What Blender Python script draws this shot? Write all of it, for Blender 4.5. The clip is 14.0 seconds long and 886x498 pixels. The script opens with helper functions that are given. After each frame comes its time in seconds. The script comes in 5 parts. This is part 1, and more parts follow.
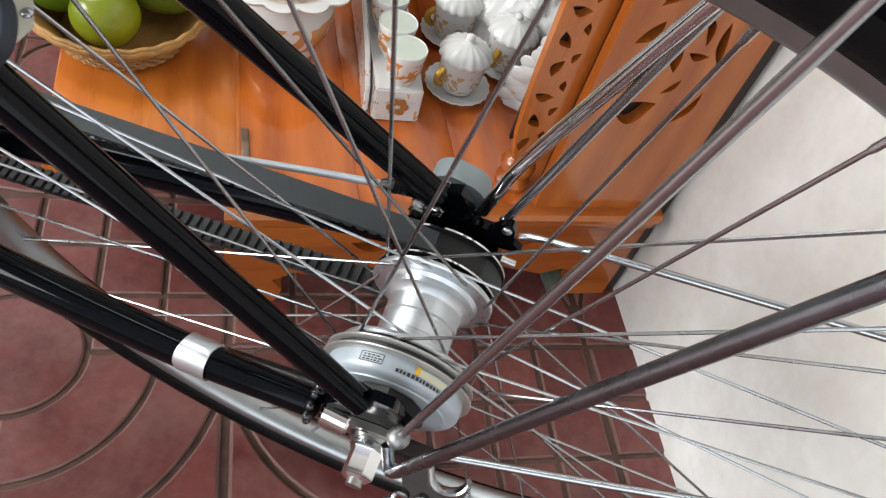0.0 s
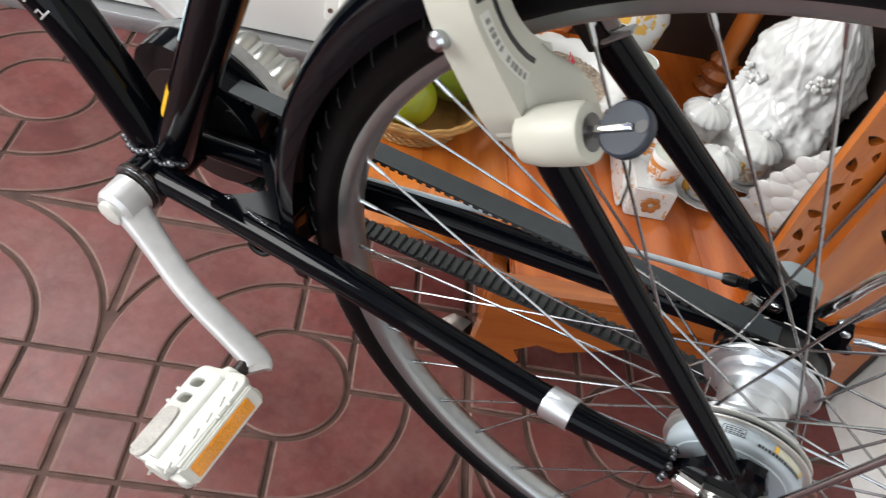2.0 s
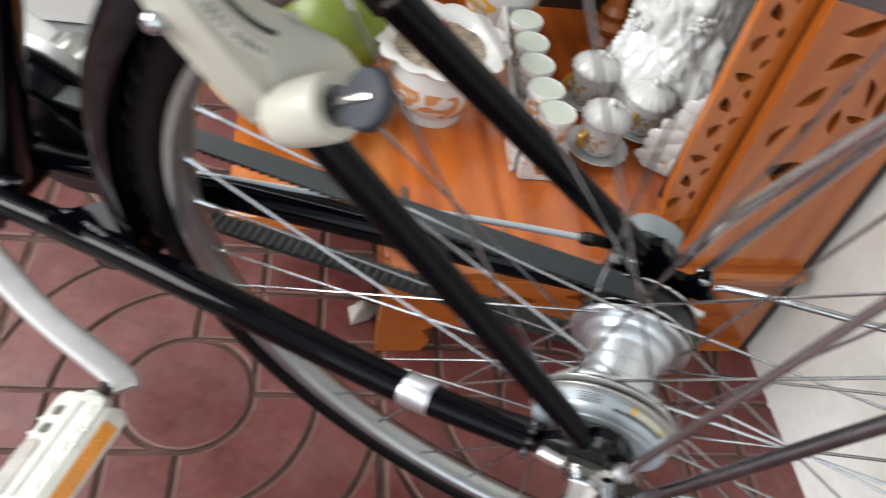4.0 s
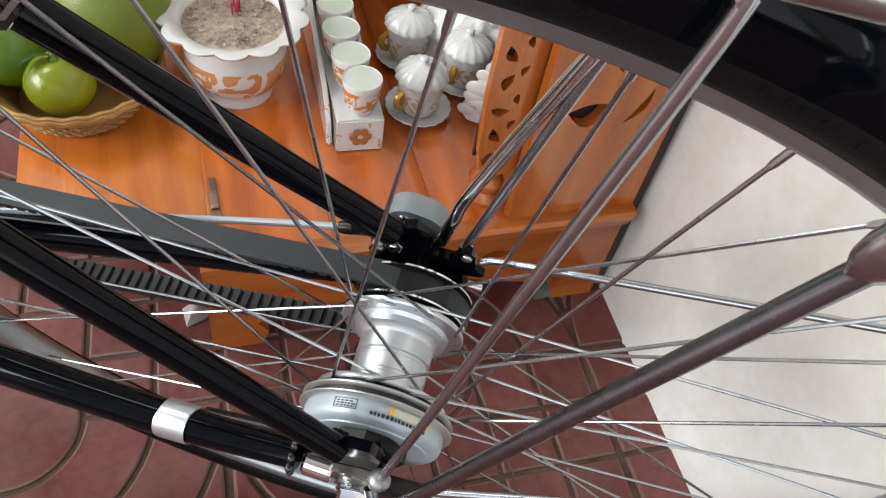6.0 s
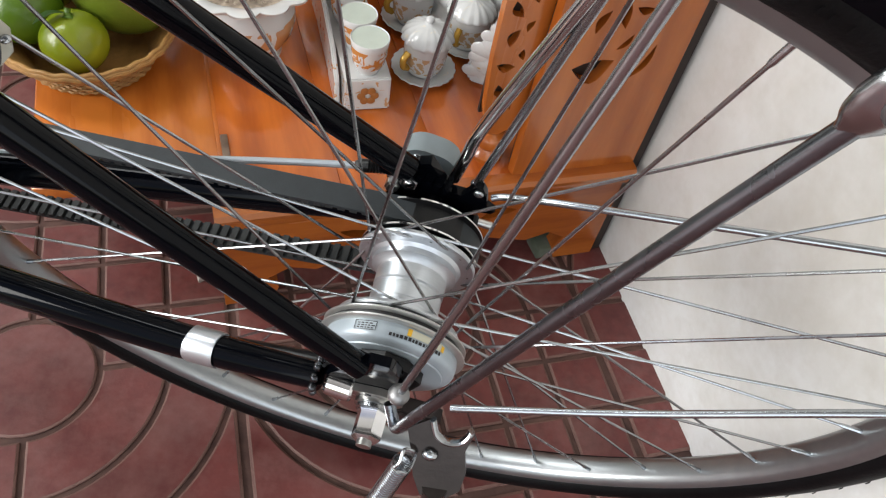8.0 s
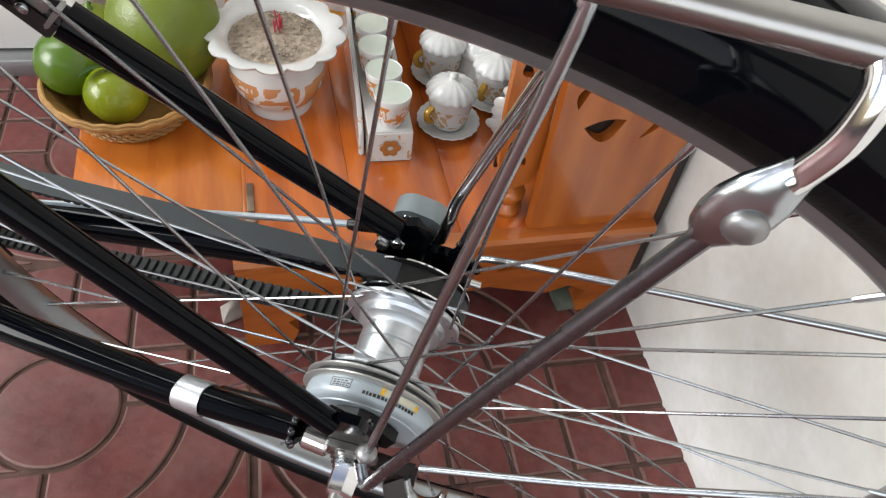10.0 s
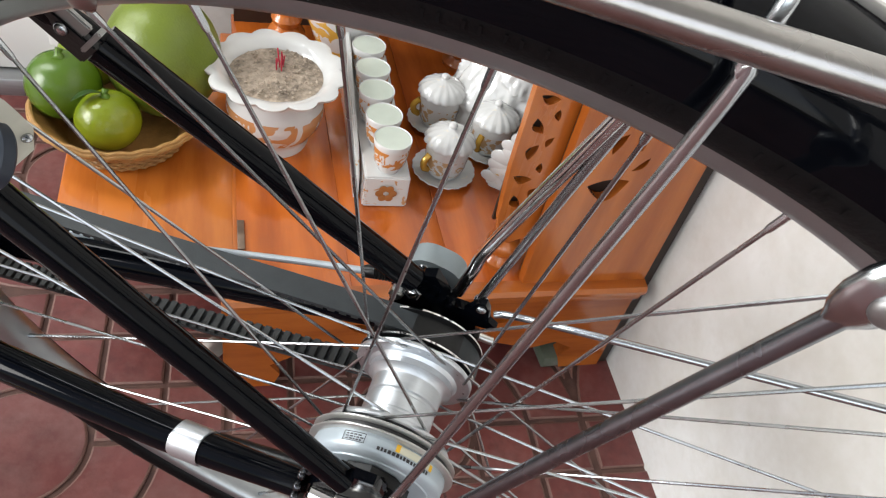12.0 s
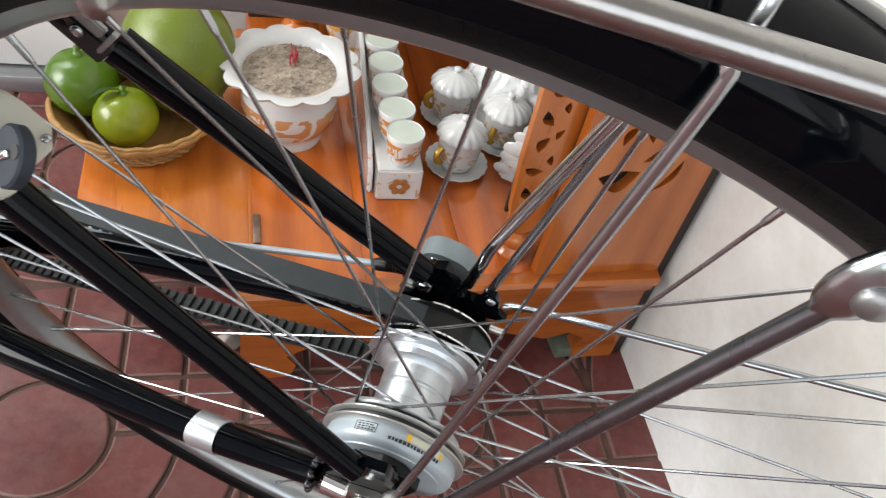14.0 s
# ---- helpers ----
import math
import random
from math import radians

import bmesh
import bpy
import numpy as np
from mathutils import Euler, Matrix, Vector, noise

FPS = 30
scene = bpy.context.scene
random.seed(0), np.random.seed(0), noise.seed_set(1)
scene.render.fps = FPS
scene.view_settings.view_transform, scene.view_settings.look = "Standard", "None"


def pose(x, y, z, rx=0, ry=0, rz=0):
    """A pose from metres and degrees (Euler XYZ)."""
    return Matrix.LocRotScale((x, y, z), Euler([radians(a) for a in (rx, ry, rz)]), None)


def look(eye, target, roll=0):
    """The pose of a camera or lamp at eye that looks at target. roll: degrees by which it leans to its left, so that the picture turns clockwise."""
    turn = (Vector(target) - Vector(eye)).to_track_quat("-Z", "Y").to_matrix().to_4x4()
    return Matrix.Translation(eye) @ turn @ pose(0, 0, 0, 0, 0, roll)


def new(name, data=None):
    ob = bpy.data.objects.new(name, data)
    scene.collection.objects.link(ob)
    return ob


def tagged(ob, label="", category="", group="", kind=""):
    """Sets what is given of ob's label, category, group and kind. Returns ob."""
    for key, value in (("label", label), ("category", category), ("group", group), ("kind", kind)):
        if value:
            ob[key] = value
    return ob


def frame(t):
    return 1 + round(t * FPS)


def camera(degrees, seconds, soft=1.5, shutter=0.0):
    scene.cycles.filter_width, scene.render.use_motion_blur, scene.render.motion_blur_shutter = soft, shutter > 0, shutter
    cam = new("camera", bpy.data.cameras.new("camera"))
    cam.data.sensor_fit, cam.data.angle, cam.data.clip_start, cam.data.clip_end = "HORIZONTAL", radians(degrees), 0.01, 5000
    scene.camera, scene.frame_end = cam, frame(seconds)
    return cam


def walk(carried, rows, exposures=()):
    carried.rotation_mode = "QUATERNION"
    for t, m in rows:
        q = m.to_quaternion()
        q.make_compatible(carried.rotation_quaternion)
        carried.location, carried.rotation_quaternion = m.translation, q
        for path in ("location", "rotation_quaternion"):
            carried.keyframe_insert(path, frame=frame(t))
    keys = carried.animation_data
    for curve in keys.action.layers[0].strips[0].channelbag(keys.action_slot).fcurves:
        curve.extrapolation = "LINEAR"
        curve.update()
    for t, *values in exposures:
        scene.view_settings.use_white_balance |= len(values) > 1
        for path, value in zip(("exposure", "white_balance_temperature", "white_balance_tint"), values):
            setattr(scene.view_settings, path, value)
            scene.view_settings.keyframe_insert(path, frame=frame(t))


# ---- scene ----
cam = camera(60.0, 14.0, soft=1.15, shutter=0.45)
PATH = [
    (0, (0.0103, -0.2479, 0.7322), (-0.0368, 0.8373, -0.5755), 19.86),
    (0.5, (0.0233, -0.2425, 0.7284), (-0.0528, 0.8639, -0.5600), 20.01),
    (1, (-0.0134, -0.2704, 0.7287), (-0.1823, 0.8491, -0.5394), 18.87),
    (1.5, (-0.0888, -0.3237, 0.7373), (-0.3420, 0.7990, -0.5138), 18.09),
    (2, (-0.1293, -0.3594, 0.7409), (-0.4476, 0.7683, -0.4908), 17.37),
    (2.5, (-0.1441, -0.3721, 0.7405), (-0.4948, 0.7585, -0.4797), 16.46),
    (3, (-0.1364, -0.3603, 0.7576), (-0.4860, 0.7696, -0.4636), 15.36),
    (3.5, (-0.1287, -0.3575, 0.7542), (-0.4417, 0.7685, -0.4803), 14.24),
    (4, (-0.0619, -0.3046, 0.7395), (-0.2998, 0.8205, -0.5124), 13.56),
    (4.2, (-0.0220, -0.2808, 0.7393), (-0.2296, 0.8458, -0.5168), 13.59),
    (6.3, (0.0328, -0.2327, 0.7505), (-0.0077, 0.8545, -0.5557), 12.67),
    (6.5, (0.0371, -0.2355, 0.7384), (0.0029, 0.8471, -0.5719), 12.85),
    (7, (0.0421, -0.2452, 0.7370), (0.0142, 0.8206, -0.5872), 12.51),
    (7.5, (0.0380, -0.2624, 0.7441), (-0.0007, 0.8013, -0.5814), 12.09),
    (8, (0.0258, -0.2725, 0.7471), (-0.0088, 0.7972, -0.5737), 13.17),
    (8.2, (0.0245, -0.2747, 0.7583), (-0.0123, 0.8026, -0.5563), 13.19),
    (10.3, (0.0817, -0.2467, 0.7704), (-0.1325, 0.8470, -0.5134), 8.25),
    (10.5, (0.0871, -0.2374, 0.7686), (-0.1432, 0.8524, -0.5157), 7.93),
    (10.7, (0.0843, -0.2350, 0.7684), (-0.1626, 0.8588, -0.5096), 7.93),
    (11, (0.0555, -0.2519, 0.7845), (-0.2098, 0.8486, -0.4838), 9.22),
    (11.2, (0.0380, -0.2546, 0.7869), (-0.2304, 0.8660, -0.4629), 10.28),
    (11.5, (0.0327, -0.2441, 0.7691), (-0.1658, 0.9285, -0.4456), 13.17),
    (12, (0.0289, -0.2583, 0.7590), (-0.0947, 0.9366, -0.4439), 14.93),
    (12.5, (0.0259, -0.2624, 0.7674), (-0.0590, 0.9456, -0.4257), 15.32),
    (13, (0.0342, -0.2535, 0.7657), (-0.0531, 0.9475, -0.4344), 14.60),
    (13.5, (0.0425, -0.2545, 0.7617), (-0.0748, 0.9340, -0.4480), 13.81),
    (14, (0.0338, -0.2614, 0.7659), (-0.1203, 0.9097, -0.4568), 13.45),
]
walk(cam, [(t, look(eye, target, roll)) for t, eye, target, roll in PATH], exposures=[(0, -0.14), (2, -0.12), (3, -0.12), (4.2, -0.12), (6.3, -0.16), (8.2, -0.26), (10.3, -0.15), (11.2, -0.07), (12, -0.06), (14, -0.08)])

# ---- light ----
world = bpy.data.worlds.new("sky")
scene.world = world
world.use_nodes = True
wn, wl = world.node_tree.nodes, world.node_tree.links
sky = wn.new("ShaderNodeTexSky")
sky.sky_type, sky.sun_disc = "NISHITA", False
sky.sun_elevation, sky.sun_rotation = radians(48), radians(205)
wl.new(sky.outputs[0], wn["Background"].inputs[0])
wn["Background"].inputs[1].default_value = 0.12


def lamp(name, kind, m, energy, size=(1, 1), colour=(1, 1, 1), angle=0.5):
    data = bpy.data.lights.new(name, kind)
    data.energy, data.color = energy, colour
    if kind == "AREA":
        data.shape, data.size, data.size_y = "RECTANGLE", size[0], size[1]
    else:
        data.angle = radians(angle)
    ob = new(name, data)
    ob.matrix_world = m
    return ob


# room axes: u runs along the altar's front, v into the room's back wall
ANGLE = 26.0
ROOM = pose(0.2106, 0.3396, 0, 0, 0, ANGLE)


def at(u, v, z):
    return ROOM @ Vector((u, v, z))


# daylight from the open front of the room
lamp("front_daylight", "AREA", look(at(-1.6, -2.9, 1.45), at(-0.6, 0.3, 0.3)), 52, (3.4, 2.0), (0.95, 0.98, 1.0))
lamp("side_daylight", "AREA", look(at(-4.1, -0.5, 1.75), at(-0.2, -0.3, 0.2)), 200, (1.9, 1.7), (1.0, 0.985, 0.96))


# daylight through the far door's tall panes
lamp("door_daylight", "AREA", look(at(-1.36, 0.575, 1.22), at(-1.36, -1.0, 1.1)), 48, (0.70, 1.7), (0.97, 1.0, 1.0))


# ---- materials ----
def material(name, colour, rough=0.5, metal=0.0, vary=0.12, scale=30.0, bump=0.0, bump_scale=200.0, second=None, coat=0.0, spec=0.5, stretch=(1, 1, 1), rough_vary=0.1, coord="Object", random_tint=0.0, dust=None):
    m = bpy.data.materials.new(name)
    m.use_nodes = True
    n, l = m.node_tree.nodes, m.node_tree.links
    p = n["Principled BSDF"]
    p.inputs["Metallic"].default_value = metal
    p.inputs["Coat Weight"].default_value = coat
    p.inputs["Coat Roughness"].default_value = 0.08
    p.inputs["Specular IOR Level"].default_value = spec
    tc = n.new("ShaderNodeTexCoord")
    mp = n.new("ShaderNodeMapping")
    mp.inputs["Scale"].default_value = stretch
    l.new(tc.outputs[coord], mp.inputs["Vector"])
    a = n.new("ShaderNodeTexNoise")
    a.inputs["Scale"].default_value, a.inputs["Detail"].default_value = scale, 6
    b = n.new("ShaderNodeTexNoise")
    b.inputs["Scale"].default_value, b.inputs["Detail"].default_value = scale / 7, 3
    l.new(mp.outputs[0], a.inputs["Vector"])
    l.new(mp.outputs[0], b.inputs["Vector"])
    add = n.new("ShaderNodeMath")
    add.operation = "ADD"
    l.new(a.outputs[0], add.inputs[0])
    l.new(b.outputs[0], add.inputs[1])
    ramp = n.new("ShaderNodeMapRange")
    ramp.inputs["From Min"].default_value, ramp.inputs["From Max"].default_value = 0.7, 1.3
    l.new(add.outputs[0], ramp.inputs["Value"])
    mix = n.new("ShaderNodeMix")
    mix.data_type = "RGBA"
    dark = second or tuple(max(0, c * (1 - 2 * vary)) for c in colour)
    mix.inputs["A"].default_value, mix.inputs["B"].default_value = (*dark, 1), (*colour, 1)
    l.new(ramp.outputs[0], mix.inputs["Factor"])
    out = mix.outputs["Result"]
    if dust:
        # blotches and specks of dirt that run on from piece to piece
        geo = n.new("ShaderNodeNewGeometry")
        d1, d2 = n.new("ShaderNodeTexNoise"), n.new("ShaderNodeTexNoise")
        d1.inputs["Scale"].default_value, d1.inputs["Detail"].default_value, d1.inputs["Roughness"].default_value = 11, 9, 0.66
        d2.inputs["Scale"].default_value, d2.inputs["Detail"].default_value = 95, 5
        top_ = n.new("ShaderNodeMath")
        top_.operation = "MULTIPLY_ADD"
        top_.inputs[1].default_value = 0.35
        l.new(geo.outputs["Position"], d1.inputs["Vector"])
        l.new(geo.outputs["Position"], d2.inputs["Vector"])
        l.new(d2.outputs[0], top_.inputs[0])
        l.new(d1.outputs[0], top_.inputs[2])
        dr = n.new("ShaderNodeMapRange")
        dr.inputs["From Min"].default_value, dr.inputs["From Max"].default_value = 0.60, 0.88
        dr.inputs["To Max"].default_value = 0.42
        l.new(top_.outputs[0], dr.inputs["Value"])
        dm = n.new("ShaderNodeMix")
        dm.data_type = "RGBA"
        dm.inputs["B"].default_value = (*dust, 1)
        l.new(dr.outputs[0], dm.inputs["Factor"])
        l.new(out, dm.inputs["A"])
        out = dm.outputs["Result"]
    if random_tint:
        info = n.new("ShaderNodeObjectInfo")
        hsv = n.new("ShaderNodeHueSaturation")
        mr = n.new("ShaderNodeMapRange")
        mr.inputs["To Min"].default_value, mr.inputs["To Max"].default_value = 1 - random_tint, 1 + random_tint
        l.new(info.outputs["Random"], mr.inputs["Value"])
        l.new(mr.outputs[0], hsv.inputs["Value"])
        l.new(out, hsv.inputs["Color"])
        out = hsv.outputs[0]
    l.new(out, p.inputs["Base Color"])
    rr = n.new("ShaderNodeMapRange")
    rr.inputs["To Min"].default_value, rr.inputs["To Max"].default_value = max(0.02, rough - rough_vary), rough + rough_vary
    l.new(b.outputs[0], rr.inputs["Value"])
    l.new(rr.outputs[0], p.inputs["Roughness"])
    if bump:
        c = n.new("ShaderNodeTexNoise")
        c.inputs["Scale"].default_value, c.inputs["Detail"].default_value = bump_scale, 4
        l.new(mp.outputs[0], c.inputs["Vector"])
        bp = n.new("ShaderNodeBump")
        bp.inputs["Strength"].default_value, bp.inputs["Distance"].default_value = bump, 0.002
        l.new(c.outputs[0], bp.inputs["Height"])
        l.new(bp.outputs[0], p.inputs["Normal"])
    return m


def wood_material(name, light, dark, along="X", rough=0.22, tint=0.0):
    """Varnished timber: bands of grain drawn out along one axis."""
    m = bpy.data.materials.new(name)
    m.use_nodes = True
    n, l = m.node_tree.nodes, m.node_tree.links
    p = n["Principled BSDF"]
    p.inputs["Coat Weight"].default_value, p.inputs["Coat Roughness"].default_value = 0.6, 0.1
    tc, mp = n.new("ShaderNodeTexCoord"), n.new("ShaderNodeMapping")
    mp.inputs["Scale"].default_value = {"X": (1.2, 9, 9), "Y": (9, 1.2, 9), "Z": (9, 9, 1.2)}[along]
    l.new(tc.outputs["Object"], mp.inputs["Vector"])
    a, w, f = n.new("ShaderNodeTexNoise"), n.new("ShaderNodeTexWave"), n.new("ShaderNodeTexNoise")
    a.inputs["Scale"].default_value, a.inputs["Detail"].default_value, a.inputs["Distortion"].default_value = 1.6, 5, 0.6
    w.inputs["Scale"].default_value, w.inputs["Distortion"].default_value, w.inputs["Detail"].default_value = 0.9, 7.0, 3
    w.bands_direction = {"X": "Y", "Y": "X", "Z": "X"}[along]
    f.inputs["Scale"].default_value, f.inputs["Detail"].default_value = 24, 4
    for x in (a, w, f):
        l.new(mp.outputs[0], x.inputs["Vector"])
    s = n.new("ShaderNodeMath")
    s.operation = "MULTIPLY_ADD"
    s.inputs[1].default_value = 0.22
    l.new(w.outputs["Fac"], s.inputs[0])
    l.new(a.outputs[0], s.inputs[2])
    s2 = n.new("ShaderNodeMath")
    s2.operation = "MULTIPLY_ADD"
    s2.inputs[1].default_value = 0.25
    l.new(f.outputs[0], s2.inputs[0])
    l.new(s.outputs[0], s2.inputs[2])
    ramp = n.new("ShaderNodeValToRGB")
    ramp.color_ramp.elements[0].position, ramp.color_ramp.elements[0].color = 0.42, (*dark, 1)
    ramp.color_ramp.elements[1].position, ramp.color_ramp.elements[1].color = 0.95, (*light, 1)
    l.new(s2.outputs[0], ramp.inputs[0])
    info, hsv, mr = n.new("ShaderNodeObjectInfo"), n.new("ShaderNodeHueSaturation"), n.new("ShaderNodeMapRange")
    mr.inputs["To Min"].default_value, mr.inputs["To Max"].default_value = 1 - tint, 1 + tint
    l.new(info.outputs["Random"], mr.inputs["Value"])
    l.new(mr.outputs[0], hsv.inputs["Value"])
    l.new(ramp.outputs[0], hsv.inputs["Color"])
    l.new(hsv.outputs[0], p.inputs["Base Color"])
    rr = n.new("ShaderNodeMapRange")
    rr.inputs["To Min"].default_value, rr.inputs["To Max"].default_value = rough - 0.08, rough + 0.12
    l.new(a.outputs[0], rr.inputs["Value"])
    l.new(rr.outputs[0], p.inputs["Roughness"])
    bp = n.new("ShaderNodeBump")
    bp.inputs["Strength"].default_value, bp.inputs["Distance"].default_value = 0.08, 0.001
    l.new(f.outputs[0], bp.inputs["Height"])
    l.new(bp.outputs[0], p.inputs["Normal"])
    return m


def porcelain_material(name, pattern, scale=38.0, cover=0.56, low=0.0, high=1.0):
    """White glaze with painted ornament between two heights of the object."""
    m = bpy.data.materials.new(name)
    m.use_nodes = True
    n, l = m.node_tree.nodes, m.node_tree.links
    p = n["Principled BSDF"]
    p.inputs["Roughness"].default_value = 0.12
    p.inputs["Coat Weight"].default_value = 0.5
    tc = n.new("ShaderNodeTexCoord")
    a, b = n.new("ShaderNodeTexNoise"), n.new("ShaderNodeTexVoronoi")
    a.inputs["Scale"].default_value, a.inputs["Detail"].default_value, a.inputs["Distortion"].default_value = scale, 3, 1.5
    b.inputs["Scale"].default_value = scale * 1.7
    l.new(tc.outputs["Object"], a.inputs["Vector"])
    l.new(tc.outputs["Object"], b.inputs["Vector"])
    mul = n.new("ShaderNodeMath")
    mul.operation = "MULTIPLY_ADD"
    mul.inputs[1].default_value = 0.12
    l.new(b.outputs["Distance"], mul.inputs[0])
    l.new(a.outputs[0], mul.inputs[2])
    step = n.new("ShaderNodeMapRange")
    step.inputs["From Min"].default_value, step.inputs["From Max"].default_value = cover, cover + 0.03
    l.new(mul.outputs[0], step.inputs["Value"])
    sep = n.new("ShaderNodeSeparateXYZ")
    l.new(tc.outputs["Object"], sep.inputs[0])
    g1, g2 = n.new("ShaderNodeMath"), n.new("ShaderNodeMath")
    g1.operation, g2.operation = "GREATER_THAN", "LESS_THAN"
    g1.inputs[1].default_value, g2.inputs[1].default_value = low, high
    l.new(sep.outputs["Z"], g1.inputs[0])
    l.new(sep.outputs["Z"], g2.inputs[0])
    m1, m2 = n.new("ShaderNodeMath"), n.new("ShaderNodeMath")
    m1.operation = m2.operation = "MULTIPLY"
    l.new(g1.outputs[0], m1.inputs[0])
    l.new(g2.outputs[0], m1.inputs[1])
    l.new(m1.outputs[0], m2.inputs[0])
    l.new(step.outputs[0], m2.inputs[1])
    mix = n.new("ShaderNodeMix")
    mix.data_type = "RGBA"
    mix.inputs["A"].default_value, mix.inputs["B"].default_value = (0.62, 0.625, 0.615, 1), (*pattern, 1)
    l.new(m2.outputs[0], mix.inputs["Factor"])
    l.new(mix.outputs["Result"], p.inputs["Base Color"])
    return m


BLACK = material("black_paint", (0.0014, 0.0018, 0.0030), 0.08, vary=0.1, rough_vary=0.03, spec=0.11)
WELD = material("weld_paint", (0.16, 0.165, 0.18), 0.14, metal=0.8, vary=0.5, scale=300)
RUBBER = material("rubber", (0.0030, 0.0030, 0.0036), 0.5, spec=0.14, vary=0.25, scale=120, bump=0.15, bump_scale=500)
BLACK_PLASTIC = material("black_plastic", (0.004, 0.004, 0.0045), 0.32, spec=0.3, vary=0.2, scale=80, bump=0.1, bump_scale=600)
GREY_PLASTIC = material("grey_plastic", (0.19, 0.225, 0.24), 0.45, vary=0.1, scale=60)
BELT = material("belt_back", (0.028, 0.033, 0.036), 0.55, spec=0.3, vary=0.15, scale=90, bump=0.1, bump_scale=700)
BELT_TEETH = material("belt_teeth", (0.018, 0.020, 0.020), 0.7, vary=0.25, scale=90)
STEEL = material("stainless_steel", (0.43, 0.455, 0.475), 0.24, metal=1.0, vary=0.06, scale=150, rough_vary=0.06)
TUBE_STEEL = material("brushed_steel_tube", (0.215, 0.235, 0.26), 0.27, metal=1.0, vary=0.1, scale=160, bump=0.03, bump_scale=700)
DULL_STEEL = material("dull_grey_steel", (0.30, 0.30, 0.30), 0.42, metal=0.9, vary=0.15, scale=120, bump=0.08, bump_scale=500)
DARK_STEEL = material("dark_grey_steel", (0.11, 0.11, 0.115), 0.36, metal=0.85, vary=0.15, scale=100, bump=0.05, bump_scale=400)
BROWN_STEEL = material("brown_black_steel", (0.045, 0.036, 0.034), 0.32, metal=0.6, vary=0.25, scale=70, bump=0.06, bump_scale=400)
SPOKE = material("spoke_steel", (0.36, 0.375, 0.385), 0.26, metal=1.0, vary=0.1, scale=150)
RAIL_STEEL = material("rail_steel", (0.35, 0.34, 0.33), 0.28, metal=1.0, vary=0.08, scale=120, bump=0.03, bump_scale=600)
CHROME = material("chrome", (0.72, 0.72, 0.72), 0.1, metal=1.0, vary=0.04, rough_vary=0.04)
ALLOY = material("brushed_aluminium", (0.58, 0.61, 0.64), 0.34, metal=0.88, vary=0.06, scale=220, bump=0.05, bump_scale=900, stretch=(1, 9, 1))
RIM_ALLOY = material("rim_aluminium", (0.36, 0.38, 0.39), 0.32, metal=0.88, vary=0.07, scale=90, bump=0.04, bump_scale=500)
CAST = material("cast_aluminium", (0.60, 0.60, 0.60), 0.42, metal=0.45, vary=0.08, scale=90, bump=0.06, bump_scale=700)
DRUM = material("brake_drum", (0.40, 0.46, 0.50), 0.38, metal=0.25, vary=0.06, scale=60, bump=0.03, bump_scale=500)
DRUM_RIB = material("drum_rib_metal", (0.56, 0.56, 0.54), 0.36, metal=0.75, vary=0.1, scale=90)
ZINC = material("zinc_plate", (0.60, 0.60, 0.58), 0.3, metal=1.0, vary=0.12, scale=120, bump=0.05)
WHITE_PLASTIC = material("white_plastic", (0.58, 0.585, 0.54), 0.42, vary=0.06, scale=70, bump=0.05, bump_scale=500)
CREAM = material("cream_plastic", (0.44, 0.435, 0.375), 0.42, vary=0.05, scale=40, bump=0.04, bump_scale=600)
GRIP = material("sandpaper_grip", (0.42, 0.40, 0.37), 0.8, vary=0.2, scale=400, bump=0.4, bump_scale=900)
AMBER = material("amber_reflector", (0.72, 0.27, 0.008), 0.2, vary=0.12, scale=300, coat=0.8, bump=0.5, bump_scale=500)
YELLOW = material("yellow_sticker", (0.75, 0.42, 0.02), 0.4, vary=0.05)
LIGHT_BLUE = material("pale_blue_sticker", (0.55, 0.74, 0.80), 0.4, vary=0.05)
INK = material("black_print_and_recess", (0.02, 0.02, 0.022), 0.5)
SILVER_PRINT = material("silver_print", (0.55, 0.55, 0.55), 0.35, metal=0.4, vary=0.05)
TILE = material("red_clay_tile", (0.145, 0.034, 0.030), 0.44, vary=0.16, scale=44, second=(0.075, 0.017, 0.016), bump=0.09, bump_scale=300, coord="Generated", stretch=(0.1, 0.1, 0.1), rough_vary=0.16, random_tint=0.15, spec=0.5, dust=(0.225, 0.120, 0.104))
GROUT = material("dirty_tile_groove", (0.12, 0.062, 0.048), 0.8, vary=0.3, scale=40, second=(0.035, 0.015, 0.012), bump=0.3)
WORN = material("worn_tile_edge", (0.19, 0.105, 0.083), 0.6, vary=0.3, scale=60, second=(0.085, 0.034, 0.028), coord="Generated", bump=0.2)
CEILING = material("unseen_ceiling_grey", (0.42, 0.42, 0.41), 0.7, vary=0.15, scale=5)
PLASTER = material("white_plaster", (0.74, 0.745, 0.735), 0.65, vary=0.06, scale=16, second=(0.60, 0.585, 0.54), bump=0.14, bump_scale=70, dust=(0.50, 0.475, 0.42))
WHITE_PAINT = material("white_door_paint", (0.74, 0.74, 0.71), 0.35, vary=0.04, scale=6)
SILL_METAL = material("aluminium_sill", (0.42, 0.43, 0.44), 0.4, metal=0.8, vary=0.08, scale=50, stretch=(1, 12, 12))
GLASS_DARK = material("dim_pane", (0.10, 0.12, 0.11), 0.08, vary=0.15, scale=20)
WOOD_TOP = wood_material("varnished_wood_board", (0.55, 0.135, 0.015), (0.27, 0.047, 0.005), "Y", rough=0.18, tint=0.10)
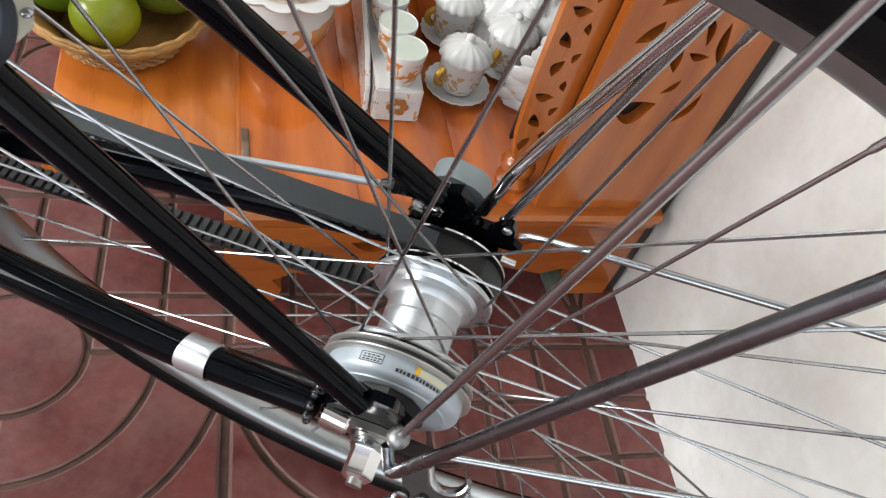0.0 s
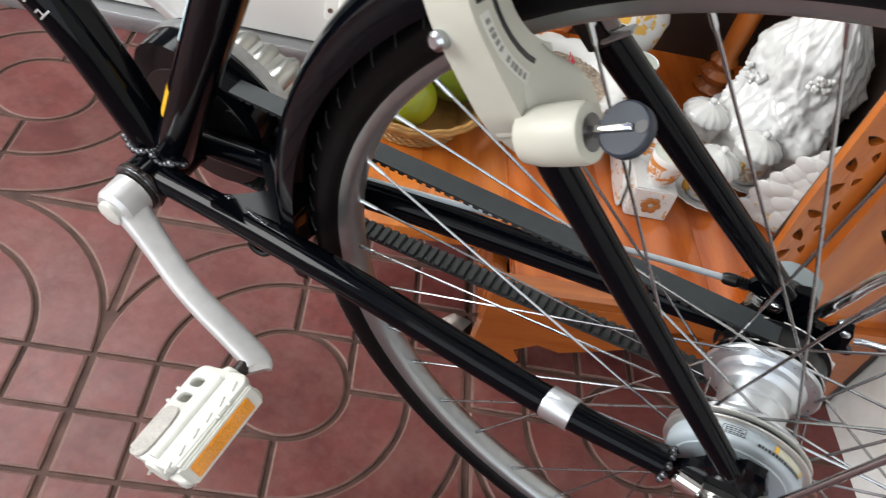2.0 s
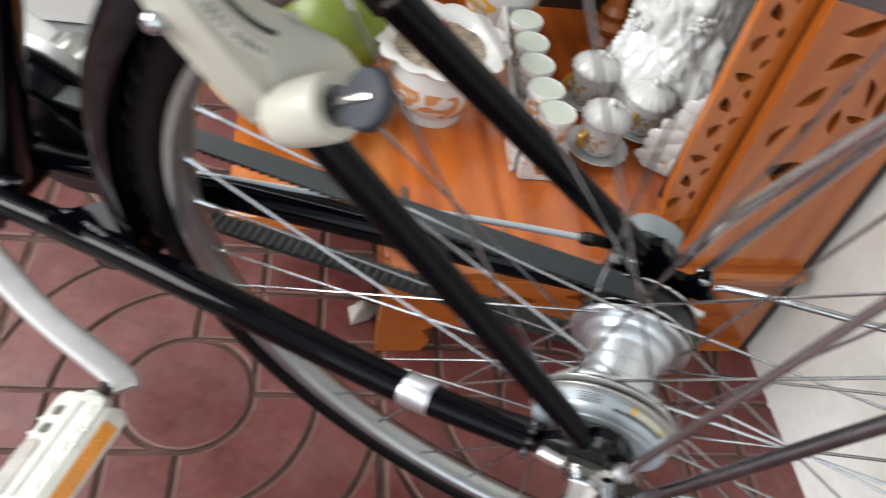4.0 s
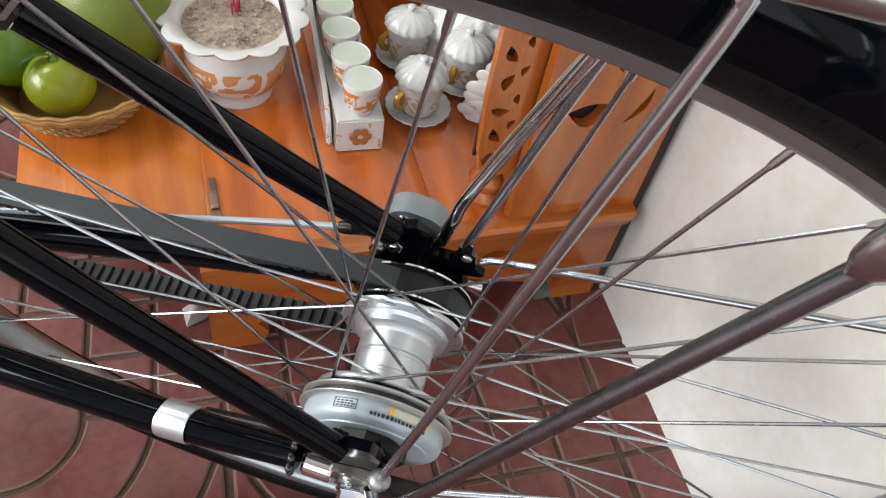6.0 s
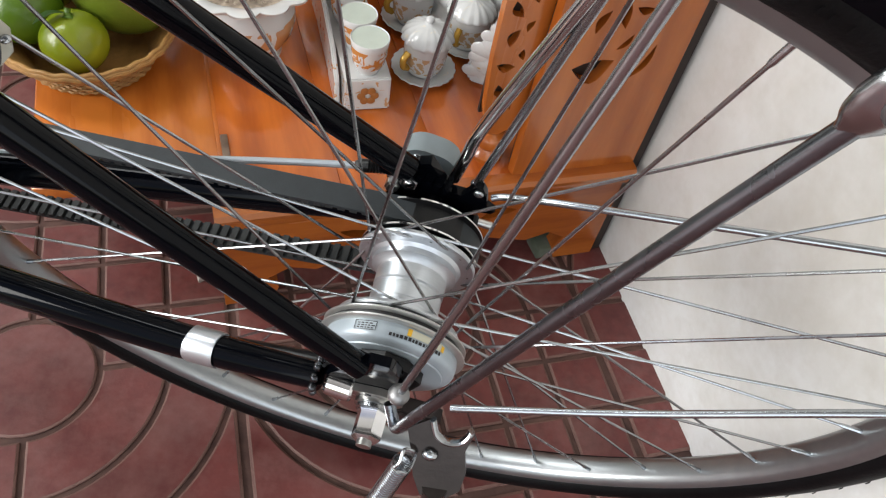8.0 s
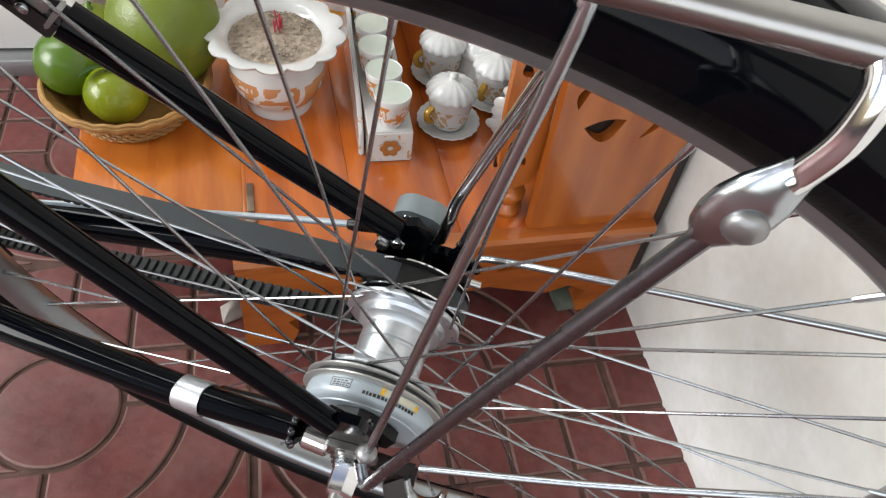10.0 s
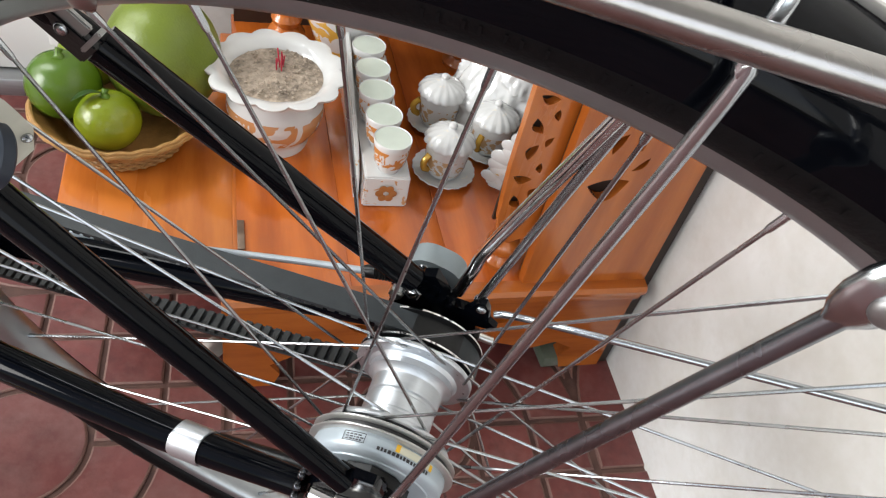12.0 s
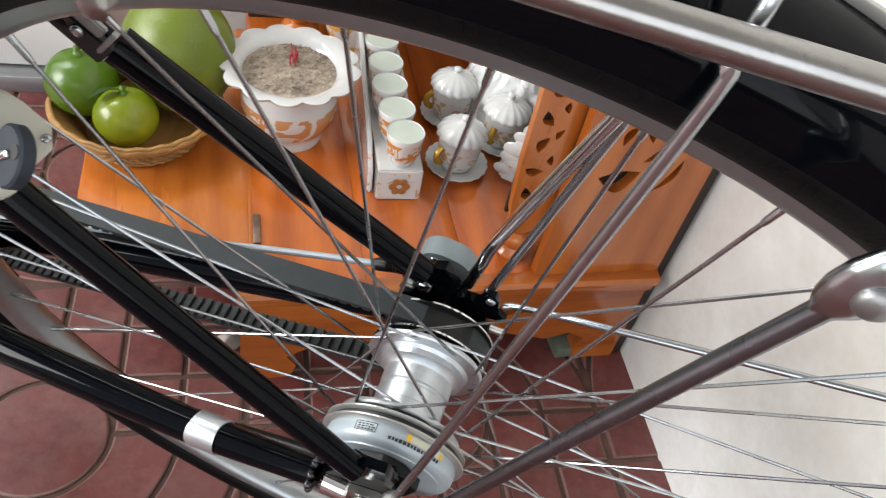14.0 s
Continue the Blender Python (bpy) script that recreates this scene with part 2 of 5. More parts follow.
WOOD_LEAF = wood_material("lighter_wood_leaf", (0.62, 0.185, 0.027), (0.38, 0.085, 0.010), "Y", tint=0.06)
WOOD = wood_material("varnished_wood", (0.48, 0.138, 0.020), (0.28, 0.060, 0.007), "Z")
WOOD_ROW = wood_material("varnished_wood_rail", (0.44, 0.125, 0.019), (0.22, 0.047, 0.007), "X")
# dark brown; stands in for shade behind openings and in the wall gap
DARK_INSIDE = material("dark_inside_brown", (0.03, 0.018, 0.013), 0.5, vary=0.2)
PORCELAIN = porcelain_material("plain_porcelain", (0.70, 0.66, 0.58), 60, 0.72)
CELADON = material("pale_green_glaze", (0.60, 0.66, 0.58), 0.12, vary=0.05, scale=60, coat=0.5)
PORCELAIN_PLAIN = porcelain_material("white_glaze", (0.62, 0.625, 0.615), 20, 0.95)
PORCELAIN_BOWL = porcelain_material("bowl_porcelain", (0.50, 0.24, 0.10), 34, 0.55, 0.022, 0.062)
PORCELAIN_CUP = porcelain_material("cup_porcelain", (0.52, 0.22, 0.06), 80, 0.535, 0.010, 0.036)
PORCELAIN_JAR = porcelain_material("jar_porcelain", (0.50, 0.33, 0.18), 85, 0.56, 0.014, 0.040)
PORCELAIN_STAND = porcelain_material("stand_porcelain", (0.55, 0.30, 0.14), 70, 0.645, 0.004, 0.04)
ASH = material("incense_ash", (0.50, 0.41, 0.32), 0.95, vary=0.34, scale=160, bump=1.0, bump_scale=240)
INCENSE = material("red_incense_stem", (0.50, 0.03, 0.06), 0.7, vary=0.1)
POMELO = material("pomelo_rind", (0.155, 0.21, 0.018), 0.36, vary=0.14, scale=25, bump=0.25, bump_scale=330)
LIME = material("green_citrus_rind", (0.30, 0.31, 0.012), 0.2, vary=0.22, second=(0.10, 0.17, 0.010), scale=12, bump=0.12, bump_scale=420)
DARK_LIME = material("dark_green_citrus_rind", (0.11, 0.19, 0.010), 0.25, vary=0.2, second=(0.045, 0.11, 0.010), scale=12, bump=0.12, bump_scale=420)
LEAF = material("citrus_leaf", (0.030, 0.075, 0.014), 0.35, vary=0.2, scale=60)
BAMBOO = material("woven_bamboo", (0.47, 0.25, 0.075), 0.55, vary=0.22, scale=90, bump=0.3, bump_scale=300)
RUST_PLATE = material("tarnished_hinge", (0.34, 0.25, 0.19), 0.4, metal=0.7, vary=0.25, scale=80, bump=0.1)
CONCRETE = material("grey_green_block", (0.15, 0.145, 0.13), 0.85, vary=0.3, scale=30, second=(0.055, 0.075, 0.040), bump=0.4)


# ---- mesh helpers ----
def finish(bm, smooth=35):
    bmesh.ops.recalc_face_normals(bm, faces=bm.faces)
    for f in bm.faces:
        f.smooth = True
    for e in bm.edges:
        if len(e.link_faces) != 2 or e.calc_face_angle(0) > radians(smooth):
            e.smooth = False
    return bm


def part(name, bm, mat, parent=None, label="", loc=None, smooth=35):
    """Link a bmesh as one mesh object, under a thing or part where one is given."""
    me = bpy.data.meshes.new(name)
    finish(bm, smooth).to_mesh(me)
    bm.free()
    me.materials.append(mat)
    ob = new(name, me)
    if parent:
        ob.parent = parent
    if loc is not None:
        ob.location = loc
    if label:
        ob["label"] = label
    return ob


def thing(name, m, label, category, group=""):
    ob = new(name)
    ob.empty_display_size = 0.05
    ob.matrix_world = m
    return tagged(ob, label, category, group)


def box(size, at=(0, 0, 0), bevel=0.0, m=None, bm=None, seg=1):
    bm = bm or bmesh.new()
    r = bmesh.ops.create_cube(bm, size=1.0, matrix=Matrix.Translation(at) @ (m or Matrix()) @ Matrix.Diagonal((*size, 1)))
    if bevel:
        vs = set(r["verts"])
        es = [e for e in bm.edges if e.verts[0] in vs and e.verts[1] in vs]
        bmesh.ops.bevel(bm, geom=es, offset=bevel, segments=seg + 1, affect="EDGES", profile=0.5)
    return bm


def rings(bm, loops, closed=False, caps=True):
    """Skin a list of equal vertex loops."""
    vs = [[bm.verts.new(p) for p in loop] for loop in loops]
    k = len(vs[0])
    pairs = list(zip(vs, vs[1:])) + ([(vs[-1], vs[0])] if closed else [])
    for a, b in pairs:
        for i in range(k):
            j = (i + 1) % k
            bm.faces.new((a[i], a[j], b[j], b[i]))
    if caps and not closed:
        bm.faces.new(vs[0][::-1])
        bm.faces.new(vs[-1])
    return bm


def smooth_path(points, steps=6):
    """A Catmull-Rom curve through the points."""
    p = [Vector(q) for q in points]
    if len(p) < 3:
        return p
    out = []
    ext = [2 * p[0] - p[1]] + p + [2 * p[-1] - p[-2]]
    for i in range(1, len(ext) - 2):
        a, b, c, d = ext[i - 1:i + 3]
        for s in range(steps):
            t = s / steps
            out.append(0.5 * (2 * b + (c - a) * t + (2 * a - 5 * b + 4 * c - d) * t * t + (3 * b - a - 3 * c + d) * t ** 3))
    return out + [p[-1]]


def tube(points, radius, seg=14, bm=None, flat=None, square=1.0):
    """A round (or, with flat=(a, b), elliptic) bar along the points; radius may be a list."""
    bm = bm or bmesh.new()
    p = [Vector(q) for q in points]
    n = len(p)
    rad = list(radius) if isinstance(radius, (list, tuple)) else [radius] * n
    if len(rad) != n:
        rad = [float(np.interp(i / (n - 1), np.linspace(0, 1, len(rad)), rad)) for i in range(n)]
    loops, side = [], None
    for i in range(n):
        d = (p[min(i + 1, n - 1)] - p[max(i - 1, 0)]).normalized()
        if side is None:
            side = d.orthogonal().normalized() if flat is None else d.cross(Vector(flat[2])).normalized()
        side = (side - d * side.dot(d)).normalized()
        up = d.cross(side)
        a, b = (rad[i], rad[i]) if flat is None else (rad[i] * flat[0], rad[i] * flat[1])
        turn = [(math.cos(2 * math.pi * (k + 0.5) / seg), math.sin(2 * math.pi * (k + 0.5) / seg)) for k in range(seg)]
        loops.append([p[i] + side * a * math.copysign(abs(c) ** square, c) + up * b * math.copysign(abs(s) ** square, s) for c, s in turn])
    return rings(bm, loops)


def lathe(profile, seg=32, axis="Z", at=(0, 0, 0), bm=None, wave=None):
    """Turn a profile of (radius, height) round an axis; a radius of 0 closes an end."""
    bm = bm or bmesh.new()
    at = Vector(at)
    loops = []
    for r, h in profile:
        loop = []
        for k in range(seg):
            a = 2 * math.pi * k / seg
            q = max(r, 1e-5) * (1 + (wave(a, r, h) if wave else 0))
            x, y = q * math.cos(a), q * math.sin(a)
            loop.append(at + Vector({"Z": (x, y, h), "Y": (x, h, y), "X": (h, x, y)}[axis]))
        loops.append(loop)
    return rings(bm, loops)


def ring_of(section, seg=120, start=0.0, end=360.0):
    """Sweep a closed section of (radius, y) round the wheel's axle."""
    full = abs(end - start) >= 360
    loops = []
    for k in range(seg if full else seg + 1):
        a = radians(start + (end - start) * k / seg)
        loops.append([(r * math.cos(a), y, r * math.sin(a)) for r, y in section])
    return rings(bmesh.new(), loops, closed=full)


def cyl(a, b, r, seg=16, bm=None, r2=None):
    return tube([a, b], [r, r if r2 is None else r2], seg, bm)


def ball(at, r, scale=(1, 1, 1), bm=None, seg=16):
    bm = bm or bmesh.new()
    bmesh.ops.create_uvsphere(bm, u_segments=seg, v_segments=seg // 2 + 2, radius=r, matrix=Matrix.Translation(at) @ Matrix.Diagonal((*scale, 1)))
    return bm


def hexnut(a, b, r, bm=None):
    """A six-sided nut between two points, with softened ends."""
    a, b = Vector(a), Vector(b)
    d = b - a
    return tube([a, a + d * 0.12, b - d * 0.15, b], [r * 0.9, r, r, r * 0.82], 6, bm)


def plate(outline, thick, m, bm=None, bevel=0.0):
    """A flat plate from an outline in its own xy plane."""
    bm = bm or bmesh.new()
    lo = [bm.verts.new(m @ Vector((x, y, 0))) for x, y in outline]
    hi = [bm.verts.new(m @ Vector((x, y, thick))) for x, y in outline]
    k = len(outline)
    bm.faces.new(lo[::-1])
    bm.faces.new(hi)
    for i in range(k):
        j = (i + 1) % k
        bm.faces.new((lo[i], lo[j], hi[j], hi[i]))
    return bm


XZ = Matrix.Rotation(radians(90), 4, "X")  # an outline's (x, y) becomes (x, z), its thickness runs to -y


def holed(outline, holes, thick, m):
    """A plate with openings cut through it."""
    bm = bmesh.new()
    es = []
    for loop in [outline] + holes:
        vs = [bm.verts.new((x, y, 0)) for x, y in loop]
        es += [bm.edges.new((vs[i], vs[(i + 1) % len(vs)])) for i in range(len(vs))]
    bmesh.ops.triangle_fill(bm, edges=es, use_beauty=True)
    r = bmesh.ops.extrude_face_region(bm, geom=bm.faces[:])
    bmesh.ops.translate(bm, verts=[v for v in r["geom"] if isinstance(v, bmesh.types.BMVert)], vec=(0, 0, thick))
    bmesh.ops.transform(bm, matrix=m, verts=bm.verts)
    return bm

def rounded(bm, offset=0.0015, seg=2):
    bmesh.ops.bevel(bm, geom=[e for e in bm.edges if len(e.link_faces) == 2 and e.calc_face_angle(0) > 0.5], offset=offset, segments=seg, affect="EDGES", clamp_overlap=True)
    return bm


# ---- the room ----
def slab(name, lo, hi, mat, label, category="", bevel=0.0):
    lo, hi = Vector(lo), Vector(hi)
    ob = part(name, box(hi - lo, (lo + hi) / 2, bevel), mat)
    ob.matrix_world = ROOM
    return tagged(ob, label, category or name.split("_")[0], kind="structure")


floor = slab("floor", (-6.0, -5.0, -0.12), (1.0, 1.2, -0.0035), GROUT, "worn sandy joints under red clay floor tiles", "floor")
wall_east = slab("wall_east", (0.020, -3.0, -0.12), (0.15, 0.75, 2.9), PLASTER, "off-white plastered wall with faint stains")
wall_north = slab("wall_north", (-0.655, 0.60, -0.12), (0.012, 0.75, 2.9), PLASTER, "off-white plastered wall behind the altar")
wall_north_far = slab("wall_north_far", (-4.2, 0.60, -0.12), (-1.705, 0.75, 2.9), PLASTER, "off-white plastered wall past the door")
wall_north_head = slab("wall_north_head", (-1.705, 0.60, 2.1), (-0.655, 0.75, 2.9), PLASTER, "plastered wall over the door")
wall_south = slab("wall_south", (-2.5, -3.15, 2.5), (0.15, -3.0, 2.9), PLASTER, "plastered beam over the open front")
# unseen ceiling; its tone and length are set to shape light and reflections
ceiling = slab("ceiling", (-2.5, -3.15, 2.9), (0.15, 0.75, 3.0), CEILING, "plain grey ceiling, unseen, added to shape the light")

# door leaf with its sill, hinge and panes
door = thing("door_1", ROOM @ pose(0.045, 0, 0), "white painted metal door with dim panes over an aluminium sill", "door")
door["kind"] = "structure"
part("sill", box((1.06, 0.034, 0.030), (-1.225, 0.574, 0.013), 0.003), SILL_METAL, door, "brushed aluminium sill")
part("bottom_rail", box((1.02, 0.035, 0.098), (-1.235, 0.60, 0.079), 0.004), WHITE_PAINT, door)
part("stile", box((0.036, 0.035, 1.935), (-0.744, 0.60, 1.0955), 0.004), WHITE_PAINT, door)
part("stile", box((0.13, 0.035, 1.935), (-0.900, 0.60, 1.0955), 0.004), WHITE_PAINT, door)
part("stile", box((0.06, 0.035, 1.935), (-1.72, 0.60, 1.0955), 0.004), WHITE_PAINT, door)
part("jamb", box((0.028, 0.07, 2.06), (-0.713, 0.583, 1.03), 0.003), WHITE_PAINT, door, "cream door jamb")
part("pane", box((0.073, 0.008, 1.93), (-0.7985, 0.605, 1.098)), GLASS_DARK, door, "dim ribbed glass pane")
part("pane", box((0.725, 0.008, 1.93), (-1.3275, 0.605, 1.098)), GLASS_DARK, door)
hinge = part("hinge", box((0.020, 0.006, 0.085), (-0.742, 0.580, 0.12), 0.001), WHITE_PAINT, door, "painted butt hinge")
part("pin", cyl((-0.728, 0.574, 0.075), (-0.728, 0.574, 0.165), 0.005, 10), WHITE_PAINT, hinge)
for z in (0.095, 0.12, 0.145):
    part("screw", cyl((-0.744, 0.5775, z), (-0.744, 0.5755, z), 0.004, 10), RUST_PLATE, hinge)

# ---- the bicycle (hub coordinates: front is -x, the camera's side is -y) ----
LEAN_ANGLE, HUB_Z, TYRE_R = 10.13, 0.3387, 0.3415
BIKE = Matrix.Translation((0, 0, HUB_Z)) @ Matrix.Rotation(radians(LEAN_ANGLE), 4, "X") @ Matrix.Translation((0, 0, -TYRE_R))
UP = Vector((0, 0, TYRE_R))
bicycle = thing("bicycle", BIKE, "black belt-drive city bicycle leaning on its side stand on tiles", "bicycle")


def bpart(name, bm, mat, label="", smooth=35):
    return part(name, bm, mat, bicycle, label, UP, smooth)


BB = Vector((-0.4895, 0, -0.0715))
# frame tubes
frame_body = bpart("frame", cyl(BB + Vector((0, -0.034, 0)), BB + Vector((0, 0.034, 0)), 0.0215, 28), BLACK, "glossy black frame, bottom bracket shell")
part("seat_tube", tube([BB + Vector((0.006, 0, 0.012)), (-0.388, 0.0, 0.185), (-0.283, 0.0, 0.42)], 0.0172, 24), BLACK, frame_body)
part("down_tube", tube(smooth_path([BB + Vector((-0.008, 0, 0.014)), (-0.561, 0.0, 0.0465), (-0.638, 0, 0.106), (-0.78, 0, 0.205)]), [0.0175, 0.0192, 0.0195], 24, flat=(1, 1.12, (0, 1, 0))), BLACK, frame_body)
chain_l = tube(smooth_path([(-0.472, -0.025, -0.062), (-0.395, -0.030, -0.047), (-0.267, -0.0434, -0.0185), (-0.1257, -0.0533, -0.0053), (-0.034, -0.0580, 0.0105)]), [0.0118, 0.0120, 0.0118, 0.0108, 0.0082], 20)
part("chain_stay", chain_l, BLACK, frame_body)
chain_r = tube(smooth_path([(-0.472, 0.026, -0.062), (-0.393, 0.0326, -0.049), (-0.297, 0.046, -0.034), (-0.101, 0.0614, -0.003), (-0.022, 0.064, 0.013)]), [0.0125, 0.013, 0.013, 0.0115, 0.0085], 20)
part("chain_stay", chain_r, BLACK, frame_body)
part("seat_stay", tube([(-0.010, -0.0585, 0.0465), (-0.1663, -0.0470, 0.194), (-0.313, -0.028, 0.333)], [0.0072, 0.0088, 0.0088], 18), BLACK, frame_body)
part("seat_stay", tube([(-0.0166, 0.0715, 0.053), (-0.100, 0.0615, 0.1233), (-0.183, 0.0516, 0.1932)], [0.0085, 0.0097, 0.0105], 24), BLACK, frame_body)
part("seat_stay", tube([(-0.178, 0.0522, 0.1890), (-0.245, 0.0390, 0.2450), (-0.313, 0.026, 0.300)], 0.0072, 18), BLACK, frame_body, "slimmer upper end of the stay")
# welds
rw = random.Random(8)
for c0, rad, a0, a1, n_ in ((BB + Vector((-0.014, 0, 0.022)), 0.0200, 150, 330, 15), (BB + Vector((0.010, 0, 0.021)), 0.0185, 190, 330, 11)):
    for i in range(n_):
        a = radians(a0 + (a1 - a0) * i / (n_ - 1))
        part("weld_bead", ball(c0 + Vector((rad * math.cos(a), rad * math.sin(a), 0.002 * math.sin(5 * a))), rw.uniform(0.0032, 0.0050), (1.0, 1.0, 0.8), seg=8), WELD, frame_body)
# bridge plate between the chain stays
bridge = []
for x, y in ((-0.412, -0.036), (-0.398, -0.024), (-0.380, -0.012), (-0.370, 0.0), (-0.380, 0.012), (-0.398, 0.024), (-0.412, 0.036), (-0.352, 0.040), (-0.350, 0.0), (-0.352, -0.040)):
    bridge.append((x, y))
part("bridge_plate", plate(bridge, 0.008, Matrix.Translation((0, 0, -0.040))), BLACK, frame_body)
for i in range(15):
    part("weld_bead", ball((-0.407 + 0.0033 * i, -0.0215 - 0.0007 * i, -0.0395 + 0.00075 * i), rw.uniform(0.0024, 0.0033), (1.1, 1, 0.9), seg=8), WELD, frame_body)
web = part("stand_casting", rounded(plate([(-0.420, -0.026), (-0.404, -0.018), (-0.385, 0.000), (-0.404, 0.018), (-0.420, 0.028), (-0.352, 0.036), (-0.348, 0.0), (-0.354, -0.034)], 0.012, Matrix.Translation((0, 0, -0.050))), 0.002), BLACK, frame_body, "black casting between the chain stays")
part("recess", rounded(plate([(-0.393, -0.0215), (-0.378, -0.0080), (-0.362, -0.0080), (-0.360, -0.0270)], 0.0010, Matrix.Translation((0, 0, -0.0385))), 0.0004), BLACK_PLASTIC, web, "matt recessed panel")
part("cable_hook", tube(smooth_path([(-0.378, -0.032, -0.052), (-0.376, -0.036, -0.064), (-0.366, -0.034, -0.070), (-0.358, -0.031, -0.062)]), 0.0026, 8), BLACK_PLASTIC, frame_body, "small cable hook")
# stickers and lettering


def wrapped(points_a, points_b):
    """A thin curved strip between two rows of points."""
    bm = bmesh.new()
    a, b = [bm.verts.new(p) for p in points_a], [bm.verts.new(p) for p in points_b]
    for i in range(len(a) - 1):
        bm.faces.new((a[i], a[i + 1], b[i + 1], b[i]))
    return bm


def on_tube(a, b, r, s0, s1, ang0, ang1, n=8):
    """A patch that follows a round tube from a to b, between two shares of its length and two angles."""
    a, b = Vector(a), Vector(b)
    d = (b - a).normalized()
    e1 = Vector((0, -1, 0))
    e1 = (e1 - d * e1.dot(d)).normalized()
    e2 = d.cross(e1)
    rows = []
    for s in (s0, s1):
        c = a + (b - a) * s
        rows.append([c + (e1 * math.cos(radians(t)) + e2 * math.sin(radians(t))) * r for t in np.linspace(ang0, ang1, n)])
    return wrapped(*rows)


ST_A, ST_B = BB + Vector((0.006, 0, 0.012)), Vector((-0.388, 0, 0.185))
part("yellow_sticker", on_tube(ST_A, ST_B, 0.0175, 0.26, 0.40, -78, -30), YELLOW, frame_body, "small yellow sticker")
part("blue_sticker", on_tube(ST_A, ST_B, 0.0175, 0.62, 1.0, -80, -45), LIGHT_BLUE, frame_body, "pale blue sticker")


# silver maker's marks along the down tube, as plain shapes
DT_A, DT_B = Vector((-0.561, 0, 0.0465)), Vector((-0.638, 0, 0.106))
for i, c in enumerate((0.05, 0.21, 0.37, 0.53)):
    strokes = [(0.00, 0.013, 15, 43), (0.00, 0.070, 26, 29)]
    if i in (0, 3):
        strokes += [(0.058, 0.070, 17, 29)]
    for s0, s1, a0, a1 in strokes:
        part("silver_mark", on_tube(DT_A, DT_B, 0.0222, c + s0, c + s1, a0, a1), SILVER_PRINT, frame_body)

# alloy sleeve on the left chain stay
part("sleeve", tube([(-0.1175, -0.0536, -0.0040), (-0.1170, -0.0537, -0.0039), (-0.0990, -0.0546, -0.0014), (-0.0985, -0.0547, -0.0013)], [0.0110, 0.0115, 0.0114, 0.0109], 28), ALLOY, frame_body, "brushed aluminium sleeve")

# dropouts and axle
drop_l = part("dropout", rounded(plate([(-0.036, -0.006), (-0.030, 0.012), (-0.004, 0.052), (0.008, 0.052), (0.014, 0.040), (0.012, 0.020), (0.014, -0.010), (-0.010, -0.014)], 0.006, Matrix.Translation((0, -0.0505, 0)) @ XZ)), BLACK, frame_body, "black left dropout plate")
for i in range(9):
    a = radians(40 * i)
    part("weld_bead", ball((-0.0345, -0.0555 + 0.0098 * math.cos(a), 0.006 + 0.0098 * math.sin(a)), 0.0032, (0.8, 1, 1), seg=10), WELD, drop_l)
drop_r = part("dropout", rounded(plate([(-0.034, -0.002), (-0.031, 0.018), (-0.024, 0.030), (-0.012, 0.058), (-0.004, 0.062), (0.003, 0.050), (0.008, 0.042), (0.012, 0.036), (0.020, 0.036), (0.028, 0.028), (0.030, 0.010), (0.026, -0.004), (0.004, -0.012)], 0.007, Matrix.Translation((0, 0.080, 0)) @ XZ)), BLACK, frame_body, "black right dropout plate")
claw = part("claw", rounded(plate([(0.014, 0.026), (0.020, 0.040), (0.026, 0.051), (0.031, 0.052), (0.034, 0.046), (0.036, 0.034), (0.042, 0.029), (0.040, 0.026), (0.030, 0.024)], 0.005, Matrix.Translation((0, 0.0765, 0)) @ XZ), 0.001), BLACK, drop_r, "black claw tab")
part("rivet", ball((0.0290, 0.0712, 0.0455), 0.0034, (1, 0.6, 1), seg=12), STEEL, claw)
for i in range(4):
    part("adjuster_tooth", rounded(box((0.0045, 0.010, 0.0075), (-0.010 + 0.0062 * i, 0.0745, 0.046 - 0.0022 * i), 0, Matrix.Rotation(radians(18), 4, "Y")), 0.001), BLACK, drop_r)
part("stub", cyl((0.030, 0.0765, 0.004), (0.043, 0.0775, 0.002), 0.0030, 12), ZINC, drop_r)
part("stub_nut", hexnut((0.026, 0.0760, 0.005), (0.033, 0.0765, 0.004), 0.0055), BLACK_PLASTIC, drop_r)
axle = bpart("axle", cyl((0, -0.0905, 0.002), (0, 0.094, 0), 0.0046, 16), ZINC, "threaded zinc axle")
part("axle_nut", tube([(0, -0.0690, 0), (0, -0.0700, 0), (0, -0.0715, 0), (0, -0.0850, 0), (0, -0.0875, 0)], [0.0102, 0.0104, 0.0092, 0.0090, 0.0058], 6), CHROME, axle, "chromed dome nut")
part("washer", cyl((0, -0.0635, 0), (0, -0.0660, 0), 0.0125, 28), ZINC, axle)
part("washer", cyl((0, -0.0662, 0), (0, -0.0688, 0), 0.0108, 28), STEEL, axle)
part("axle_nut", hexnut((0, 0.083, 0), (0, 0.094, 0), 0.0105), CHROME, axle)
tens = bpart("axle_tensioner", rounded(plate([(-0.020, -0.008), (-0.016, 0.009), (0.002, 0.012), (0.013, 0.009), (0.016, 0.0), (0.010, -0.010)], 0.0045, Matrix.Translation((0, -0.0588, 0.004)) @ XZ), 0.001), ZINC, "zinc belt tensioner on the axle")
part("barrel", tube([(-0.0310, -0.0590, 0.006), (-0.0295, -0.0592, 0.006), (-0.0155, -0.0602, 0.006), (-0.0140, -0.0603, 0.006)], [0.0070, 0.0084, 0.0084, 0.0070], 20), CHROME, tens)
part("dimple", cyl((-0.005, -0.0634, 0.011), (-0.005, -0.0640, 0.011), 0.0022, 12), INK, tens)

